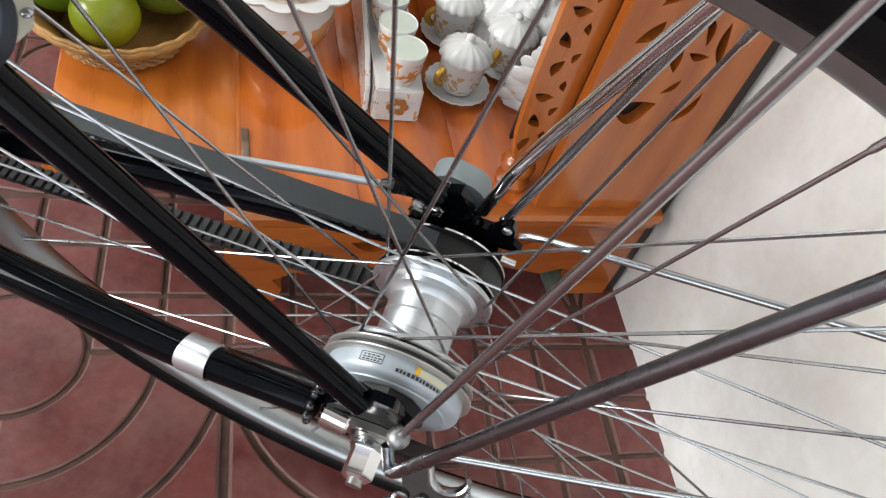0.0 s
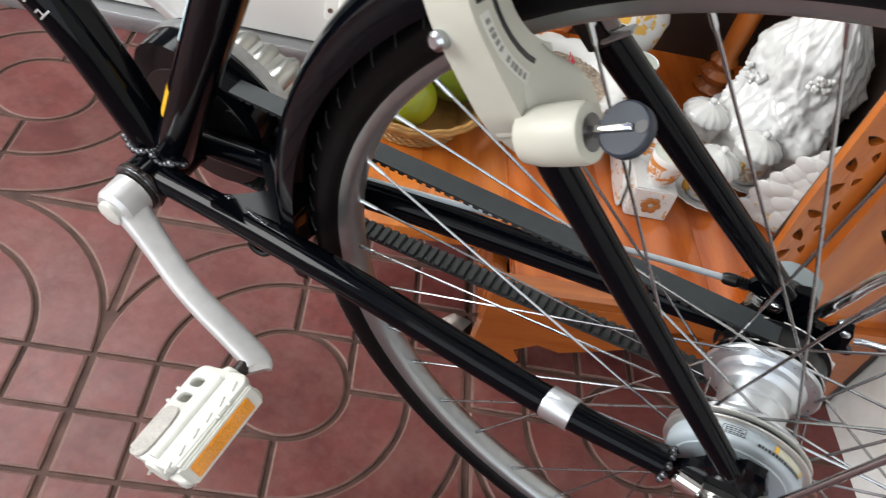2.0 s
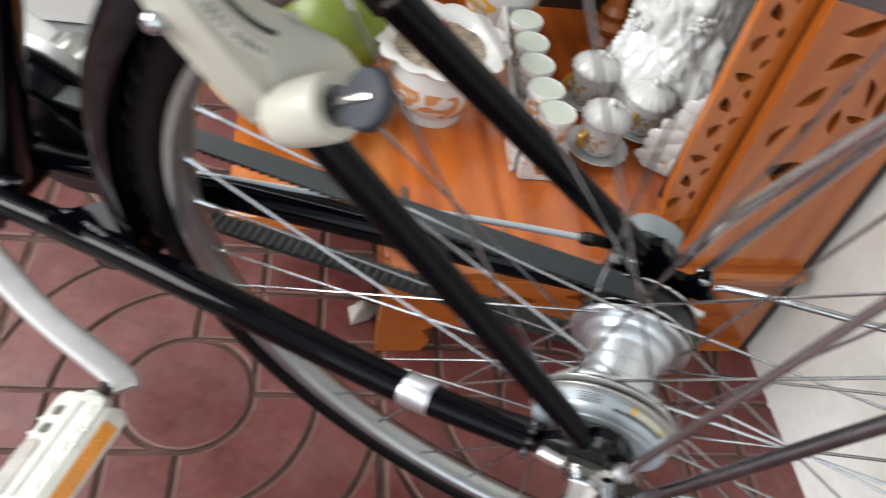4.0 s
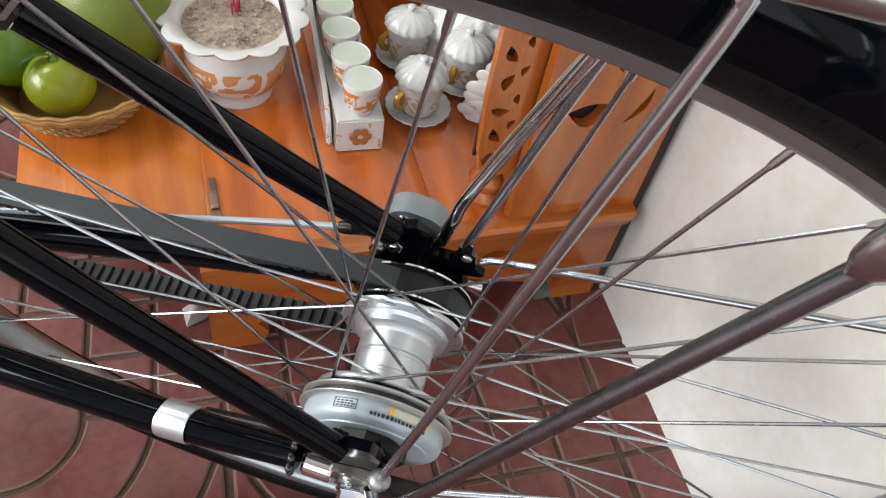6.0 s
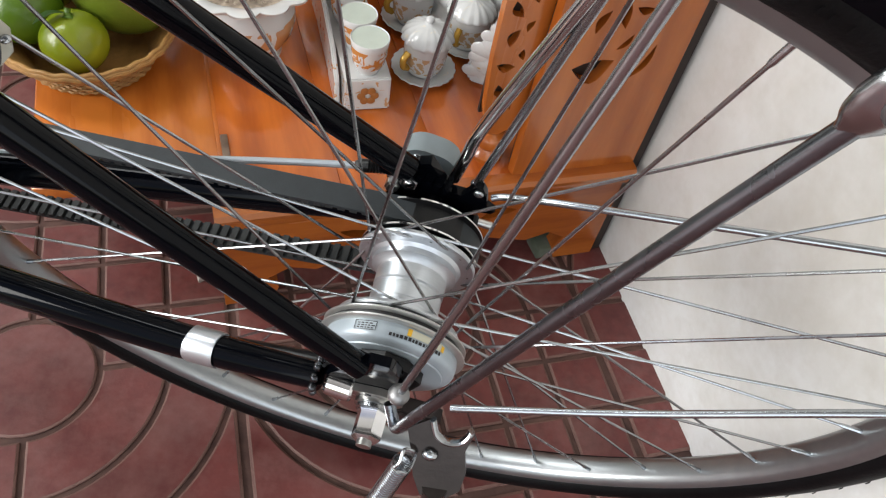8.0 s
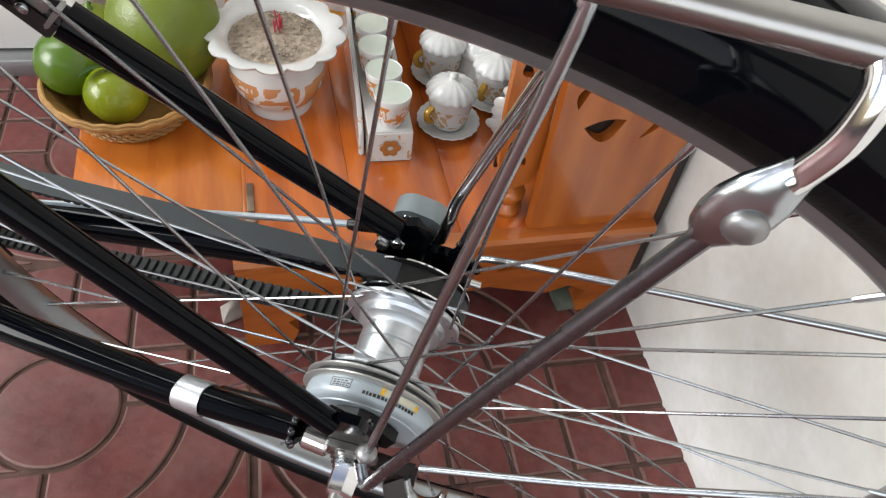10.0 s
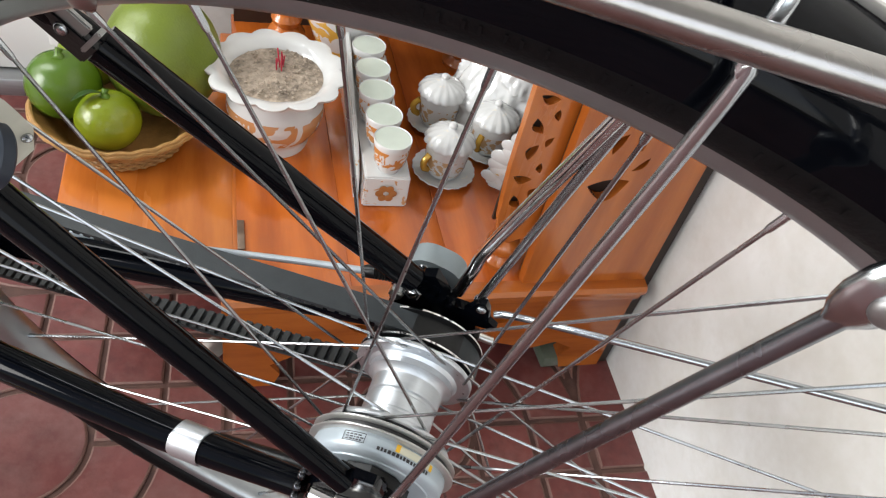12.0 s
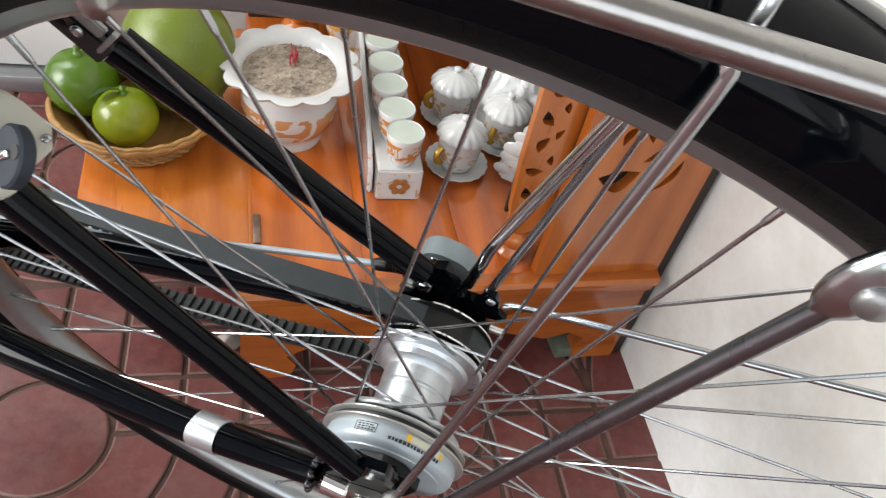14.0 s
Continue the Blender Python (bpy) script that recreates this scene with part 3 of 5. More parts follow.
# rear wheel
# the rim
wheel = bpart("rear_wheel", ring_of([(0.3180, -0.0125), (0.3180, -0.0108), (0.3110, -0.0098), (0.3100, -0.004), (0.3100, 0.004), (0.3110, 0.0098), (0.3180, 0.0108), (0.3180, 0.0125), (0.3060, 0.0120), (0.3025, 0.0095), (0.3008, 0.0050), (0.3008, -0.0050), (0.3025, -0.0095), (0.3060, -0.0120)], 160), RIM_ALLOY, "aluminium rim with stainless spokes and black tyre")
sec = []
for k in range(22):
    a = 2 * math.pi * k / 22
    r, y = 0.3225 + 0.0165 * math.cos(a), 0.0178 * math.sin(a)
    if r < 0.310:
        r, y = 0.310, math.copysign(min(abs(y), 0.0096), y)
    sec.append((r, y))
tyre = part("tyre", ring_of(sec, 160), RUBBER, wheel, "black rubber tyre with fine side cuts")
cut = bmesh.new()
for k in range(84):
    for s in (-1, 1):
        a0 = 2 * math.pi * (k + 0.5 * (s > 0)) / 84
        pts = []
        for q, (r, y) in enumerate(((0.3365, 0.0105), (0.3320, 0.0150), (0.3275, 0.0172))):
            a = a0 + 0.006 * q
            n_ = 1.0015
            pts.append(Vector((r * n_ * math.cos(a), s * y * 1.02, r * n_ * math.sin(a))))
        tube(pts, 0.00045, 4, cut)
part("tread", cut, material("tread_edge", (0.035, 0.035, 0.036), 0.6, vary=0.3, scale=60), tyre)["kind"] = "stuff"
mark = bmesh.new()
rnd = random.Random(4)
for k in range(26):
    a = radians(60 + k * 2.1)
    for q in range(2):
        if rnd.random() < 0.75:
            aa = a + q * 0.014
            e_r, e_t = Vector((math.cos(aa), 0, math.sin(aa))), Vector((-math.sin(aa), 0, math.cos(aa)))
            c = e_r * 0.3212 + Vector((0, -0.0181, 0))
            plate([(-0.0005, -0.0016), (0.0005, -0.0016), (0.0005, 0.0016), (-0.0005, 0.0016)], 0.0001, Matrix.Translation(c) @ Matrix((( e_t.x, e_r.x, 0), (0, 0, -1), (e_t.z, e_r.z, 0))).to_4x4(), mark)
part("side_mark", mark, RUBBER, tyre, "raised sidewall marks")["kind"] = "stuff"

# hub shell, flanges, drum and belt pulley
hub = part("hub", lathe([(0.0, -0.024), (0.0205, -0.024), (0.0214, -0.019), (0.0223, -0.012), (0.0226, -0.0095), (0.0226, -0.0035), (0.0221, -0.0028), (0.0221, -0.0012), (0.0226, -0.0005), (0.0226, 0.0085), (0.0218, 0.0093), (0.0218, 0.0110), (0.0229, 0.0120), (0.0229, 0.0220), (0.0238, 0.0235), (0.0280, 0.0262), (0.0280, 0.0300), (0.0300, 0.0322), (0.0380, 0.0328), (0.0388, 0.0338), (0.0388, 0.0355), (0.0378, 0.0365), (0.027, 0.038), (0.0, 0.0385)], 64, "Y"), ALLOY, wheel, "brushed aluminium hub shell", smooth=28)
part("flange", lathe([(0.024, -0.0120), (0.0385, -0.0127), (0.0392, -0.0137), (0.0392, -0.0155), (0.0385, -0.0163), (0.024, -0.0168)], 56, "Y"), ALLOY, wheel)
drum = part("brake_drum", lathe([(0.0, -0.0205), (0.036, -0.0205), (0.0408, -0.0215), (0.0412, -0.0290), (0.0416, -0.0300), (0.0412, -0.0355), (0.0400, -0.0378), (0.0378, -0.0393), (0.0350, -0.0400), (0.0345, -0.0408), (0.0260, -0.0412), (0.0, -0.0412)], 80, "Y"), DRUM, wheel, "pale grey brake drum with two ribs", smooth=30)
# two black rings paint the shade behind the flange and between the ribs
part("gap", lathe([(0.030, -0.0168), (0.0375, -0.0169), (0.0375, -0.0204), (0.030, -0.0206)], 56, "Y"), BLACK_PLASTIC, drum, "black ring filling the shaded gap behind the flange")
part("groove", lathe([(0.0400, -0.0222), (0.0418, -0.0224), (0.0418, -0.0256), (0.0400, -0.0258)], 64, "Y"), INK, drum)
for y, r in ((-0.0212, 0.0452), (-0.0268, 0.0457)):
    part("rib", lathe([(0.0400, y + 0.0012), (r - 0.0008, y + 0.0010), (r, y + 0.0004), (r, y - 0.0004), (r - 0.0008, y - 0.0010), (0.0400, y - 0.0013)], 80, "Y"), DRUM_RIB, drum, "bright turned rib")
part("pulley", lathe([(0.0, 0.0385), (0.024, 0.0385), (0.024, 0.041), (0.0365, 0.0415), (0.0385, 0.0420), (0.0385, 0.0432), (0.0355, 0.0440), (0.0355, 0.0600), (0.0390, 0.0608), (0.0390, 0.0622), (0.0365, 0.0630), (0.0, 0.0635)], 72, "Y", (0, -0.003, 0)), BLACK_PLASTIC, wheel, "black belt pulley")
for y, r in ((0.0396, 0.0388), (0.0585, 0.0393)):
    part("pulley_rim", lathe([(r - 0.0022, y - 0.0008), (r, y - 0.0006), (r, y + 0.0006), (r - 0.0022, y + 0.0008)], 72, "Y"), CHROME, wheel)
# spokes: 18 a side, crossed three times
NIPPLE_PHASE = 8.47
for k in range(36):
    side = 1 if k % 2 else -1
    i = k // 2
    rim_a = radians(NIPPLE_PHASE + 10.0 * k)
    lead = -1 if i % 2 else 1
    hub_a = rim_a + lead * radians(60 + 0)
    fy = 0.0345 if side > 0 else -0.0146
    fr = 0.0345
    out = 0.0022 if lead > 0 else -0.0022
    h = Vector((fr * math.cos(hub_a), fy + side * out, fr * math.sin(hub_a)))
    e = Vector((0.3010 * math.cos(rim_a), side * 0.0016, 0.3010 * math.sin(rim_a)))
    d = (e - h).normalized()
    head = Vector((h.x, fy - side * out * 0.9, h.z))
    bm = tube([head, Vector((h.x, fy + side * out * 0.6, h.z)), h + d * 0.004, e - d * 0.010], 0.00098, 7)
    sp = part("spoke", bm, SPOKE, wheel)
    part("nipple", tube([e - d * 0.014, e - d * 0.012, e - d * 0.004, e + d * 0.001], [0.0011, 0.0015, 0.0016, 0.0019], 8), STEEL, sp)
    holes = ball((fr * math.cos(hub_a + radians(10)), (fy - side * 0.0005), fr * math.sin(hub_a + radians(10))), 0.0019, seg=8)
    part("rivet", holes, ALLOY, sp)

for ob in (wheel, axle, tens):
    ob.location = UP + Vector((0.001, 0, 0.005))

for ob in (drop_l,):
    ob.location = (-0.002, -0.002, 0.005)

# print on the brake drum
def drum_patch(a0, a1, y0, y1, r=0.0419, n=8, bm=None):
    rows = [[(rr * math.cos(radians(t)), y, rr * math.sin(radians(t))) for t in np.linspace(a0, a1, n)] for y, rr in ((y0, r), (y1, r - 0.0002))]
    if bm is None:
        return wrapped(*rows)
    a, b = [bm.verts.new(p) for p in rows[0]], [bm.verts.new(p) for p in rows[1]]
    for i in range(n - 1):
        bm.faces.new((a[i], a[i + 1], b[i + 1], b[i]))
    return bm


bar = bmesh.new()
for a0, a1, y0, y1 in ((122, 103, -0.0296, -0.0299), (122, 103, -0.0349, -0.0352), (122, 121.4, -0.0296, -0.0352), (103.6, 103, -0.0296, -0.0352)):
    drum_patch(a0, a1, y0, y1, bm=bar)
rp = random.Random(5)
for row in range(3):
    t = 119.5
    while t > 106:
        w = rp.uniform(1.2, 3.0)
        drum_patch(t, t - w, -0.0308 - 0.0014 * row, -0.0315 - 0.0014 * row, bm=bar, n=3)
        t -= w + 0.9
t = 92.0
while t > 46:
    w = rp.uniform(1.6, 2.8)
    drum_patch(t, t - w, -0.0340 - 0.0004 * rp.random(), -0.0362, r=0.0420, bm=bar, n=3)
    t -= w + 1.0
part("drum_print", bar, INK, drum, "black printed bars")
part("drum_label", drum_patch(78, 42, -0.0291, -0.0333, 0.04185, 14), material("cream_label", (0.62, 0.60, 0.46), 0.5), drum, "pale label with yellow ends")
part("label_end", drum_patch(78, 74.5, -0.0290, -0.0334, 0.0420, 3), YELLOW, drum)
part("label_end", drum_patch(45.5, 42, -0.0298, -0.0334, 0.0420, 3), YELLOW, drum)
# brake arm, mount and cable on the left
arm = bpart("brake_arm", rounded(plate([(-0.026, -0.012), (-0.012, -0.020), (0.016, -0.014), (0.022, 0.004), (0.012, 0.020), (-0.002, 0.026), (-0.016, 0.020)], 0.007, Matrix.Translation((0.003, -0.0410, 0.006)) @ XZ)), BLACK_PLASTIC, "black brake lever plate")
part("boss", lathe([(0.0, -0.0475), (0.0115, -0.0475), (0.0130, -0.0485), (0.0130, -0.0535), (0.0115, -0.0550), (0.0, -0.0550)], 28, "Y", (0.003, 0, 0.005)), BLACK, arm)
part("lug", rounded(box((0.016, 0.010, 0.012), (-0.012, -0.0490, 0.026), 0, Matrix.Rotation(0.5, 4, "Y")), 0.002), BLACK, arm)
part("lug", rounded(box((0.010, 0.008, 0.010), (0.008, -0.0485, 0.026), 0, Matrix.Rotation(-0.4, 4, "Y")), 0.002), BLACK, arm)
part("lever", tube([(-0.028, -0.044, -0.008), (-0.060, -0.042, -0.018), (-0.100, -0.040, -0.030)], [0.007, 0.006, 0.005], 12), BLACK_PLASTIC, arm)

arm.location = UP + Vector((-0.001, -0.001, 0.005))

# belt
RP, FP, BY = 0.0378, 0.060, 0.0518
pf, pr = Vector((BB.x, BY, BB.z)), Vector((0, BY, 0))
dd = pf - pr
base_a = math.atan2(dd.z, dd.x)
off = math.acos((RP - FP) / dd.length)
loop = []
for t in np.linspace(base_a - off, base_a + off - 2 * math.pi, 30):
    loop.append((pr.x + RP * math.cos(t), pr.z + RP * math.sin(t)))
for t in np.linspace(base_a + off, base_a - off, 30):
    loop.append((pf.x + FP * math.cos(t), pf.z + FP * math.sin(t)))


def resample(points, step):
    out, pts = [], [Vector((x, 0, z)) for x, z in points] + [Vector((points[0][0], 0, points[0][1]))]
    carry = 0.0
    for a, b in zip(pts, pts[1:]):
        ln = (b - a).length
        s = carry
        while s < ln:
            out.append((a + (b - a) * (s / ln), (b - a).normalized()))
            s += step
        carry = s - ln
    return out


run = resample(loop, 0.0040)
HALF = 0.0085
bm = bmesh.new()
loops = []
mid = (pf + pr) / 2
for p, d in run:
    n_ = Vector((d.z, 0, -d.x))
    if n_.dot(p - Vector((mid.x, 0, mid.z))) < 0:
        n_ = -n_
    loops.append([Vector((p.x, BY - HALF, p.z)), Vector((p.x, BY + HALF, p.z)), Vector((p.x, BY + HALF, p.z)) + n_ * 0.0022, Vector((p.x, BY - HALF, p.z)) + n_ * 0.0022])
belt = bpart("belt", rings(bm, loops, closed=True), BELT, "dark grey toothed drive belt")
teeth = bmesh.new()
for i, (p, d) in enumerate(resample(loop, 0.0080)):
    n_ = Vector((d.z, 0, -d.x))
    if n_.dot(p - Vector((mid.x, 0, mid.z))) < 0:
        n_ = -n_
    q = Vector((p.x, BY, p.z)) - n_ * 0.0012
    box((0.0046, 2 * HALF - 0.0006, 0.0034), (0, 0, 0), 0, Matrix.Translation(q) @ Matrix((d, Vector((0, 1, 0)), n_)).transposed().to_4x4(), teeth)
part("teeth", teeth, BELT_TEETH, belt, "moulded belt teeth")
ring_gear = bpart("front_pulley", lathe([(0.020, 0.040), (0.0615, 0.041), (0.0630, 0.0425), (0.0585, 0.0435), (0.0585, 0.060), (0.0630, 0.0610), (0.064, 0.0625), (0.020, 0.064)], 64, "Y", BB), BLACK_PLASTIC, "black front belt pulley")
part("guard_disc", lathe([(0.066, 0.064), (0.083, 0.065), (0.085, 0.067), (0.066, 0.068)], 64, "Y", BB), BLACK_PLASTIC, ring_gear)
part("guard_rim", lathe([(0.0835, 0.0655), (0.0875, 0.0650), (0.0880, 0.0680), (0.0880, 0.0760), (0.0850, 0.0770), (0.0835, 0.0690)], 64, "Y", BB), DULL_STEEL, ring_gear, "dull silver guard rim")
for k in range(5):
    a = radians(72 * k + 20)
    part("spider_arm", tube([BB + Vector((0.012 * math.cos(a), 0.066, 0.012 * math.sin(a))), BB + Vector((0.068 * math.cos(a), 0.066, 0.068 * math.sin(a)))], [0.009, 0.006], 10, flat=(0.5, 1, (0, 1, 0))), BLACK_PLASTIC, ring_gear)

# crank arms and pedals
part("bearing_cup", lathe([(0.0, -0.0335), (0.0228, -0.0335), (0.0232, -0.0345), (0.0232, -0.0372), (0.0222, -0.0382), (0.0195, -0.0384), (0.0195, -0.0396), (0.0202, -0.0402), (0.0202, -0.0418), (0.0180, -0.0424), (0.0130, -0.0426), (0.0115, -0.0470), (0.0, -0.0475)], 56, "Y", BB, wave=lambda a, r, h: -0.06 if r > 0.0225 and math.sin(6 * a) > 0.86 else 0), BROWN_STEEL, frame_body, "brown steel bearing cup", smooth=25)
part("lock_ring", lathe([(0.0218, -0.0386), (0.0226, -0.0388), (0.0226, -0.0398), (0.0218, -0.0400)], 48, "Y", BB), TUBE_STEEL, frame_body, "thin steel lock ring")
part("spindle", cyl(BB + Vector((0, -0.066, 0)), BB + Vector((0, 0.074, 0)), 0.0085, 16), TUBE_STEEL, frame_body)


def crank(y0, end, bow, wide=1.0):
    e = Vector(end)
    pts = smooth_path([BB + Vector((0, y0, 0)), BB.lerp(e, 0.22) + Vector((0, y0 * (1 - bow), -0.003)), BB.lerp(e, 0.55) + Vector((0, y0 * (1 - bow) * 0.66, -0.005)), e, e + (e - BB).normalized() * 0.014], 8)
    ob = bpart("crank_arm", tube(pts, [w * wide for w in (0.0150, 0.0126, 0.0112, 0.0108, 0.0112, 0.0116, 0.0090)], 24, flat=(0.62, 1.0, (0, 1, 0)), square=0.55), CAST, "silver cast aluminium crank arm", smooth=40)
    s = 1 if y0 > 0 else -1
    part("boss", tube([BB + Vector((0, y0 - 0.011 * s, 0)), BB + Vector((0, y0 + 0.010 * s, 0)), BB + Vector((0, y0 + 0.014 * s, 0))], [0.0185, 0.0180, 0.0150], 24), CAST, ob)
    part("dust_cap", tube([BB + Vector((0, y0 + 0.013 * s, 0)), BB + Vector((0, y0 + 0.018 * s, 0)), BB + Vector((0, y0 + 0.019 * s, 0))], [0.0115, 0.0112, 0.008], 20), WHITE_PLASTIC, ob)
    return ob


PED = Vector((-0.3365, -0.0935, -0.1195))
crank(-0.0545, PED, 0.18)


def pedal(origin, turn, out):
    """A white resin pedal; its axle runs along y, away from the bicycle where out is -1."""
    m = Matrix.Translation(origin) @ Matrix.Rotation(radians(turn), 4, "Y")
    P = lambda bm: (bmesh.ops.transform(bm, matrix=m, verts=bm.verts), bm)[1]
    y0, y1 = out * 0.020, out * 0.112
    ym, yl = (y0 + y1) / 2, abs(y1 - y0)
    ob = bpart("pedal", P(cyl((0, 0, 0), (0, out * 0.026, 0), 0.0062, 16)), BROWN_STEEL, "white resin pedal with amber reflectors")
    part("core", P(tube([(0, y0, 0), (0, y0 + out * 0.004, 0), (0, y1 - out * 0.004, 0), (0, y1, 0)], [0.0100, 0.0118, 0.0118, 0.0100], 20)), WHITE_PLASTIC, ob)
    hx = 0.034

    def deck_outline():
        pts = []
        for cx, cy, a0 in ((hx - 0.010, y0 + out * 0.014, 0), (-hx + 0.010, y0 + out * 0.014, 90), (-hx + 0.012, y1 - out * 0.012, 180), (hx - 0.012, y1 - out * 0.012, 270)):
            for k in range(5):
                a = radians(a0 + 22.5 * k)
                pts.append((cx + 0.010 * math.cos(a), cy - out * 0.010 * math.sin(a)))
        return pts

    def slot(cx, cy, w, h):
        return [(cx + w * math.copysign(abs(math.cos(a)) ** 0.6, math.cos(a)), cy + h * math.copysign(abs(math.sin(a)) ** 0.6, math.sin(a))) for a in (2 * math.pi * (k + 0.5) / 16 for k in range(16))]

    for sgn in (-1, 1):
        holes = [slot(-sgn * 0.020, y0 + out * f, 0.0085, 0.0046) for f in (0.020, 0.035)]
        z = 0.0085 * sgn
        deck = part("deck", P(rounded(holed(deck_outline(), holes, 0.0065, Matrix.Translation((0, 0, z - 0.00325))), 0.0012, 1)), WHITE_PLASTIC, ob, smooth=50)
        part("grip_pad", P(rounded(plate(slot(-sgn * 0.019, y0 + out * 0.068, 0.0120, 0.0225), 0.0022, Matrix.Translation((0, 0, z + (0.0030 if sgn > 0 else -0.0052)))), 0.0007)), GRIP, deck, "rough grey grip pad")
        part("ridge", P(tube([(sgn * 0.004, y0 + out * 0.012, z + sgn * 0.0025), (sgn * 0.004, y1 - out * 0.006, z + sgn * 0.0025)], 0.0060, 14)), WHITE_PLASTIC, deck)
        for i in range(6):
            part("rib", P(rounded(box((0.0022, 0.0095, 0.0020), (sgn * 0.0275, y0 + out * (0.016 + 0.0145 * i), z + sgn * 0.0038), 0, Matrix.Rotation(0.35, 4, "Z")), 0.0006)), WHITE_PLASTIC, deck)
    for s in (-1, 1):
        part("side_rail", P(rounded(box((0.009, yl * 0.86, 0.020), (s * 0.0325, ym + out * 0.002, 0)), 0.003)), WHITE_PLASTIC, ob)
        part("reflector_frame", P(rounded(box((0.004, yl * 0.82, 0.0190), (s * 0.0372, ym + out * 0.002, 0)), 0.0015)), WHITE_PLASTIC, ob)
        part("reflector", P(rounded(box((0.003, yl * 0.68, 0.0120), (s * 0.0392, ym + out * 0.004, 0)), 0.0008)), AMBER, ob, "amber reflector")
        for f in (0.030, 0.042):
            part("nub", P(ball((s * 0.0345, y0 + out * f, 0.0115), 0.0022, (1.3, 0.8, 0.8), seg=10)), WHITE_PLASTIC, ob)
    return ob


pedal(PED, -38, -1)
crank(0.072, (-0.652, 0.116, -0.003), -0.25, 1.35)
# finned cover behind the seat tube


def capsule(a, b, ra, rb, n=12):
    """Outline of two discs joined by straight sides."""
    t = math.atan2(b[1] - a[1], b[0] - a[0])
    return [(b[0] + rb * math.cos(t + w), b[1] + rb * math.sin(t + w)) for w in np.linspace(-math.pi / 2, math.pi / 2, n)] + [(a[0] + ra * math.cos(t + w), a[1] + ra * math.sin(t + w)) for w in np.linspace(math.pi / 2, 3 * math.pi / 2, n)]


FIN_METAL = material("dark_cast_metal", (0.34, 0.34, 0.32), 0.3, metal=0.9, vary=0.1, scale=60, bump=0.05, bump_scale=500)
cover = bpart("finned_cover", rounded(plate(capsule((-0.488, -0.031), (-0.448, -0.037), 0.024, 0.026), 0.030, Matrix.Translation((0, 0.108, 0)) @ XZ), 0.004, 3), FIN_METAL, "silver finned cover beside the front pulley", smooth=50)
for i in range(3):
    x = -0.482 + 0.0215 * i
    part("fin", tube([(x, 0.079, -0.015 - 0.003 * i), (x, 0.081, -0.0135 - 0.003 * i), (x, 0.106, -0.0135 - 0.003 * i), (x, 0.108, -0.015 - 0.003 * i)], [0.0095, 0.0108, 0.0108, 0.0095], 20), FIN_METAL, cover)
shell = part("shell", rounded(plate(capsule((-0.510, -0.036), (-0.458, -0.040), 0.046, 0.0350), 0.038, Matrix.Translation((0, 0.0795, 0)) @ XZ), 0.005, 3), BLACK, cover, "black rounded shell", smooth=50)
part("bolt", lathe([(0.0, 0.0402), (0.0050, 0.0402), (0.0060, 0.0412), (0.0060, 0.0440)], 18, "Y", (-0.452, 0, -0.030)), BLACK_PLASTIC, shell)
part("hose", tube(smooth_path([(-0.437, 0.070, -0.040), (-0.425, 0.066, -0.052), (-0.420, 0.060, -0.072)]), 0.0065, 12), BLACK_PLASTIC, cover)

# mudguard and stays
gsec = [(0.3380, -0.0288), (0.3475, -0.0285), (0.3535, -0.0265), (0.3600, -0.0190), (0.3635, -0.0090), (0.3645, 0.0), (0.3635, 0.0090), (0.3600, 0.0190), (0.3535, 0.0265), (0.3475, 0.0285), (0.3380, 0.0288), (0.3380, 0.0276), (0.3475, 0.0270), (0.3530, 0.0250), (0.3590, 0.0180), (0.3622, 0.0085), (0.3632, 0.0), (0.3622, -0.0085), (0.3590, -0.0180), (0.3530, -0.0250), (0.3475, -0.0270), (0.3380, -0.0276)]
guard = bpart("mudguard", ring_of(gsec, 110, -8, 194), BLACK, "glossy black mudguard over the rear tyre")


def stay(name, pts, r, label="", mat=TUBE_STEEL, soft=True):
    return bpart(name, tube(smooth_path(pts) if soft else pts, r, 12), mat, label)


stay_l = stay("mudguard_stay", [(0.0150, -0.0672, 0.050), (0.0625, -0.0380, 0.325), (0.0655, -0.0345, 0.352), (0.0675, -0.0300, 0.3700), (0.0680, -0.0200, 0.3770), (0.068, -0.006, 0.3790), (0.068, 0.0, 0.379)], 0.0023, "thin steel mudguard stay", STEEL)
part("ball_nut", ball((0.014, -0.068, 0.0465), 0.0062, (1, 1, 0.85)), DULL_STEEL, stay_l, "dull steel end ball")
stay("mudguard_stay", [(0.0265, 0.077, 0.050), (0.0596, 0.071, 0.224), (0.083, 0.052, 0.353)], 0.0028, "thin steel mudguard stay", STEEL)
stay("mudguard_stay", [(0.044, -0.0630, 0.031), (0.137, -0.054, 0.074), (0.225, -0.0450, 0.124), (0.318, -0.036, 0.172)], 0.0022, "thin steel mudguard stay", STEEL)
stay("mudguard_stay", [(0.0380, 0.0755, 0.0385), (0.0480, 0.0755, 0.044), (0.0890, 0.0660, 0.0680), (0.2340, 0.0500, 0.1190), (0.322, 0.040, 0.150)], 0.0024, "thin steel mudguard stay", STEEL)

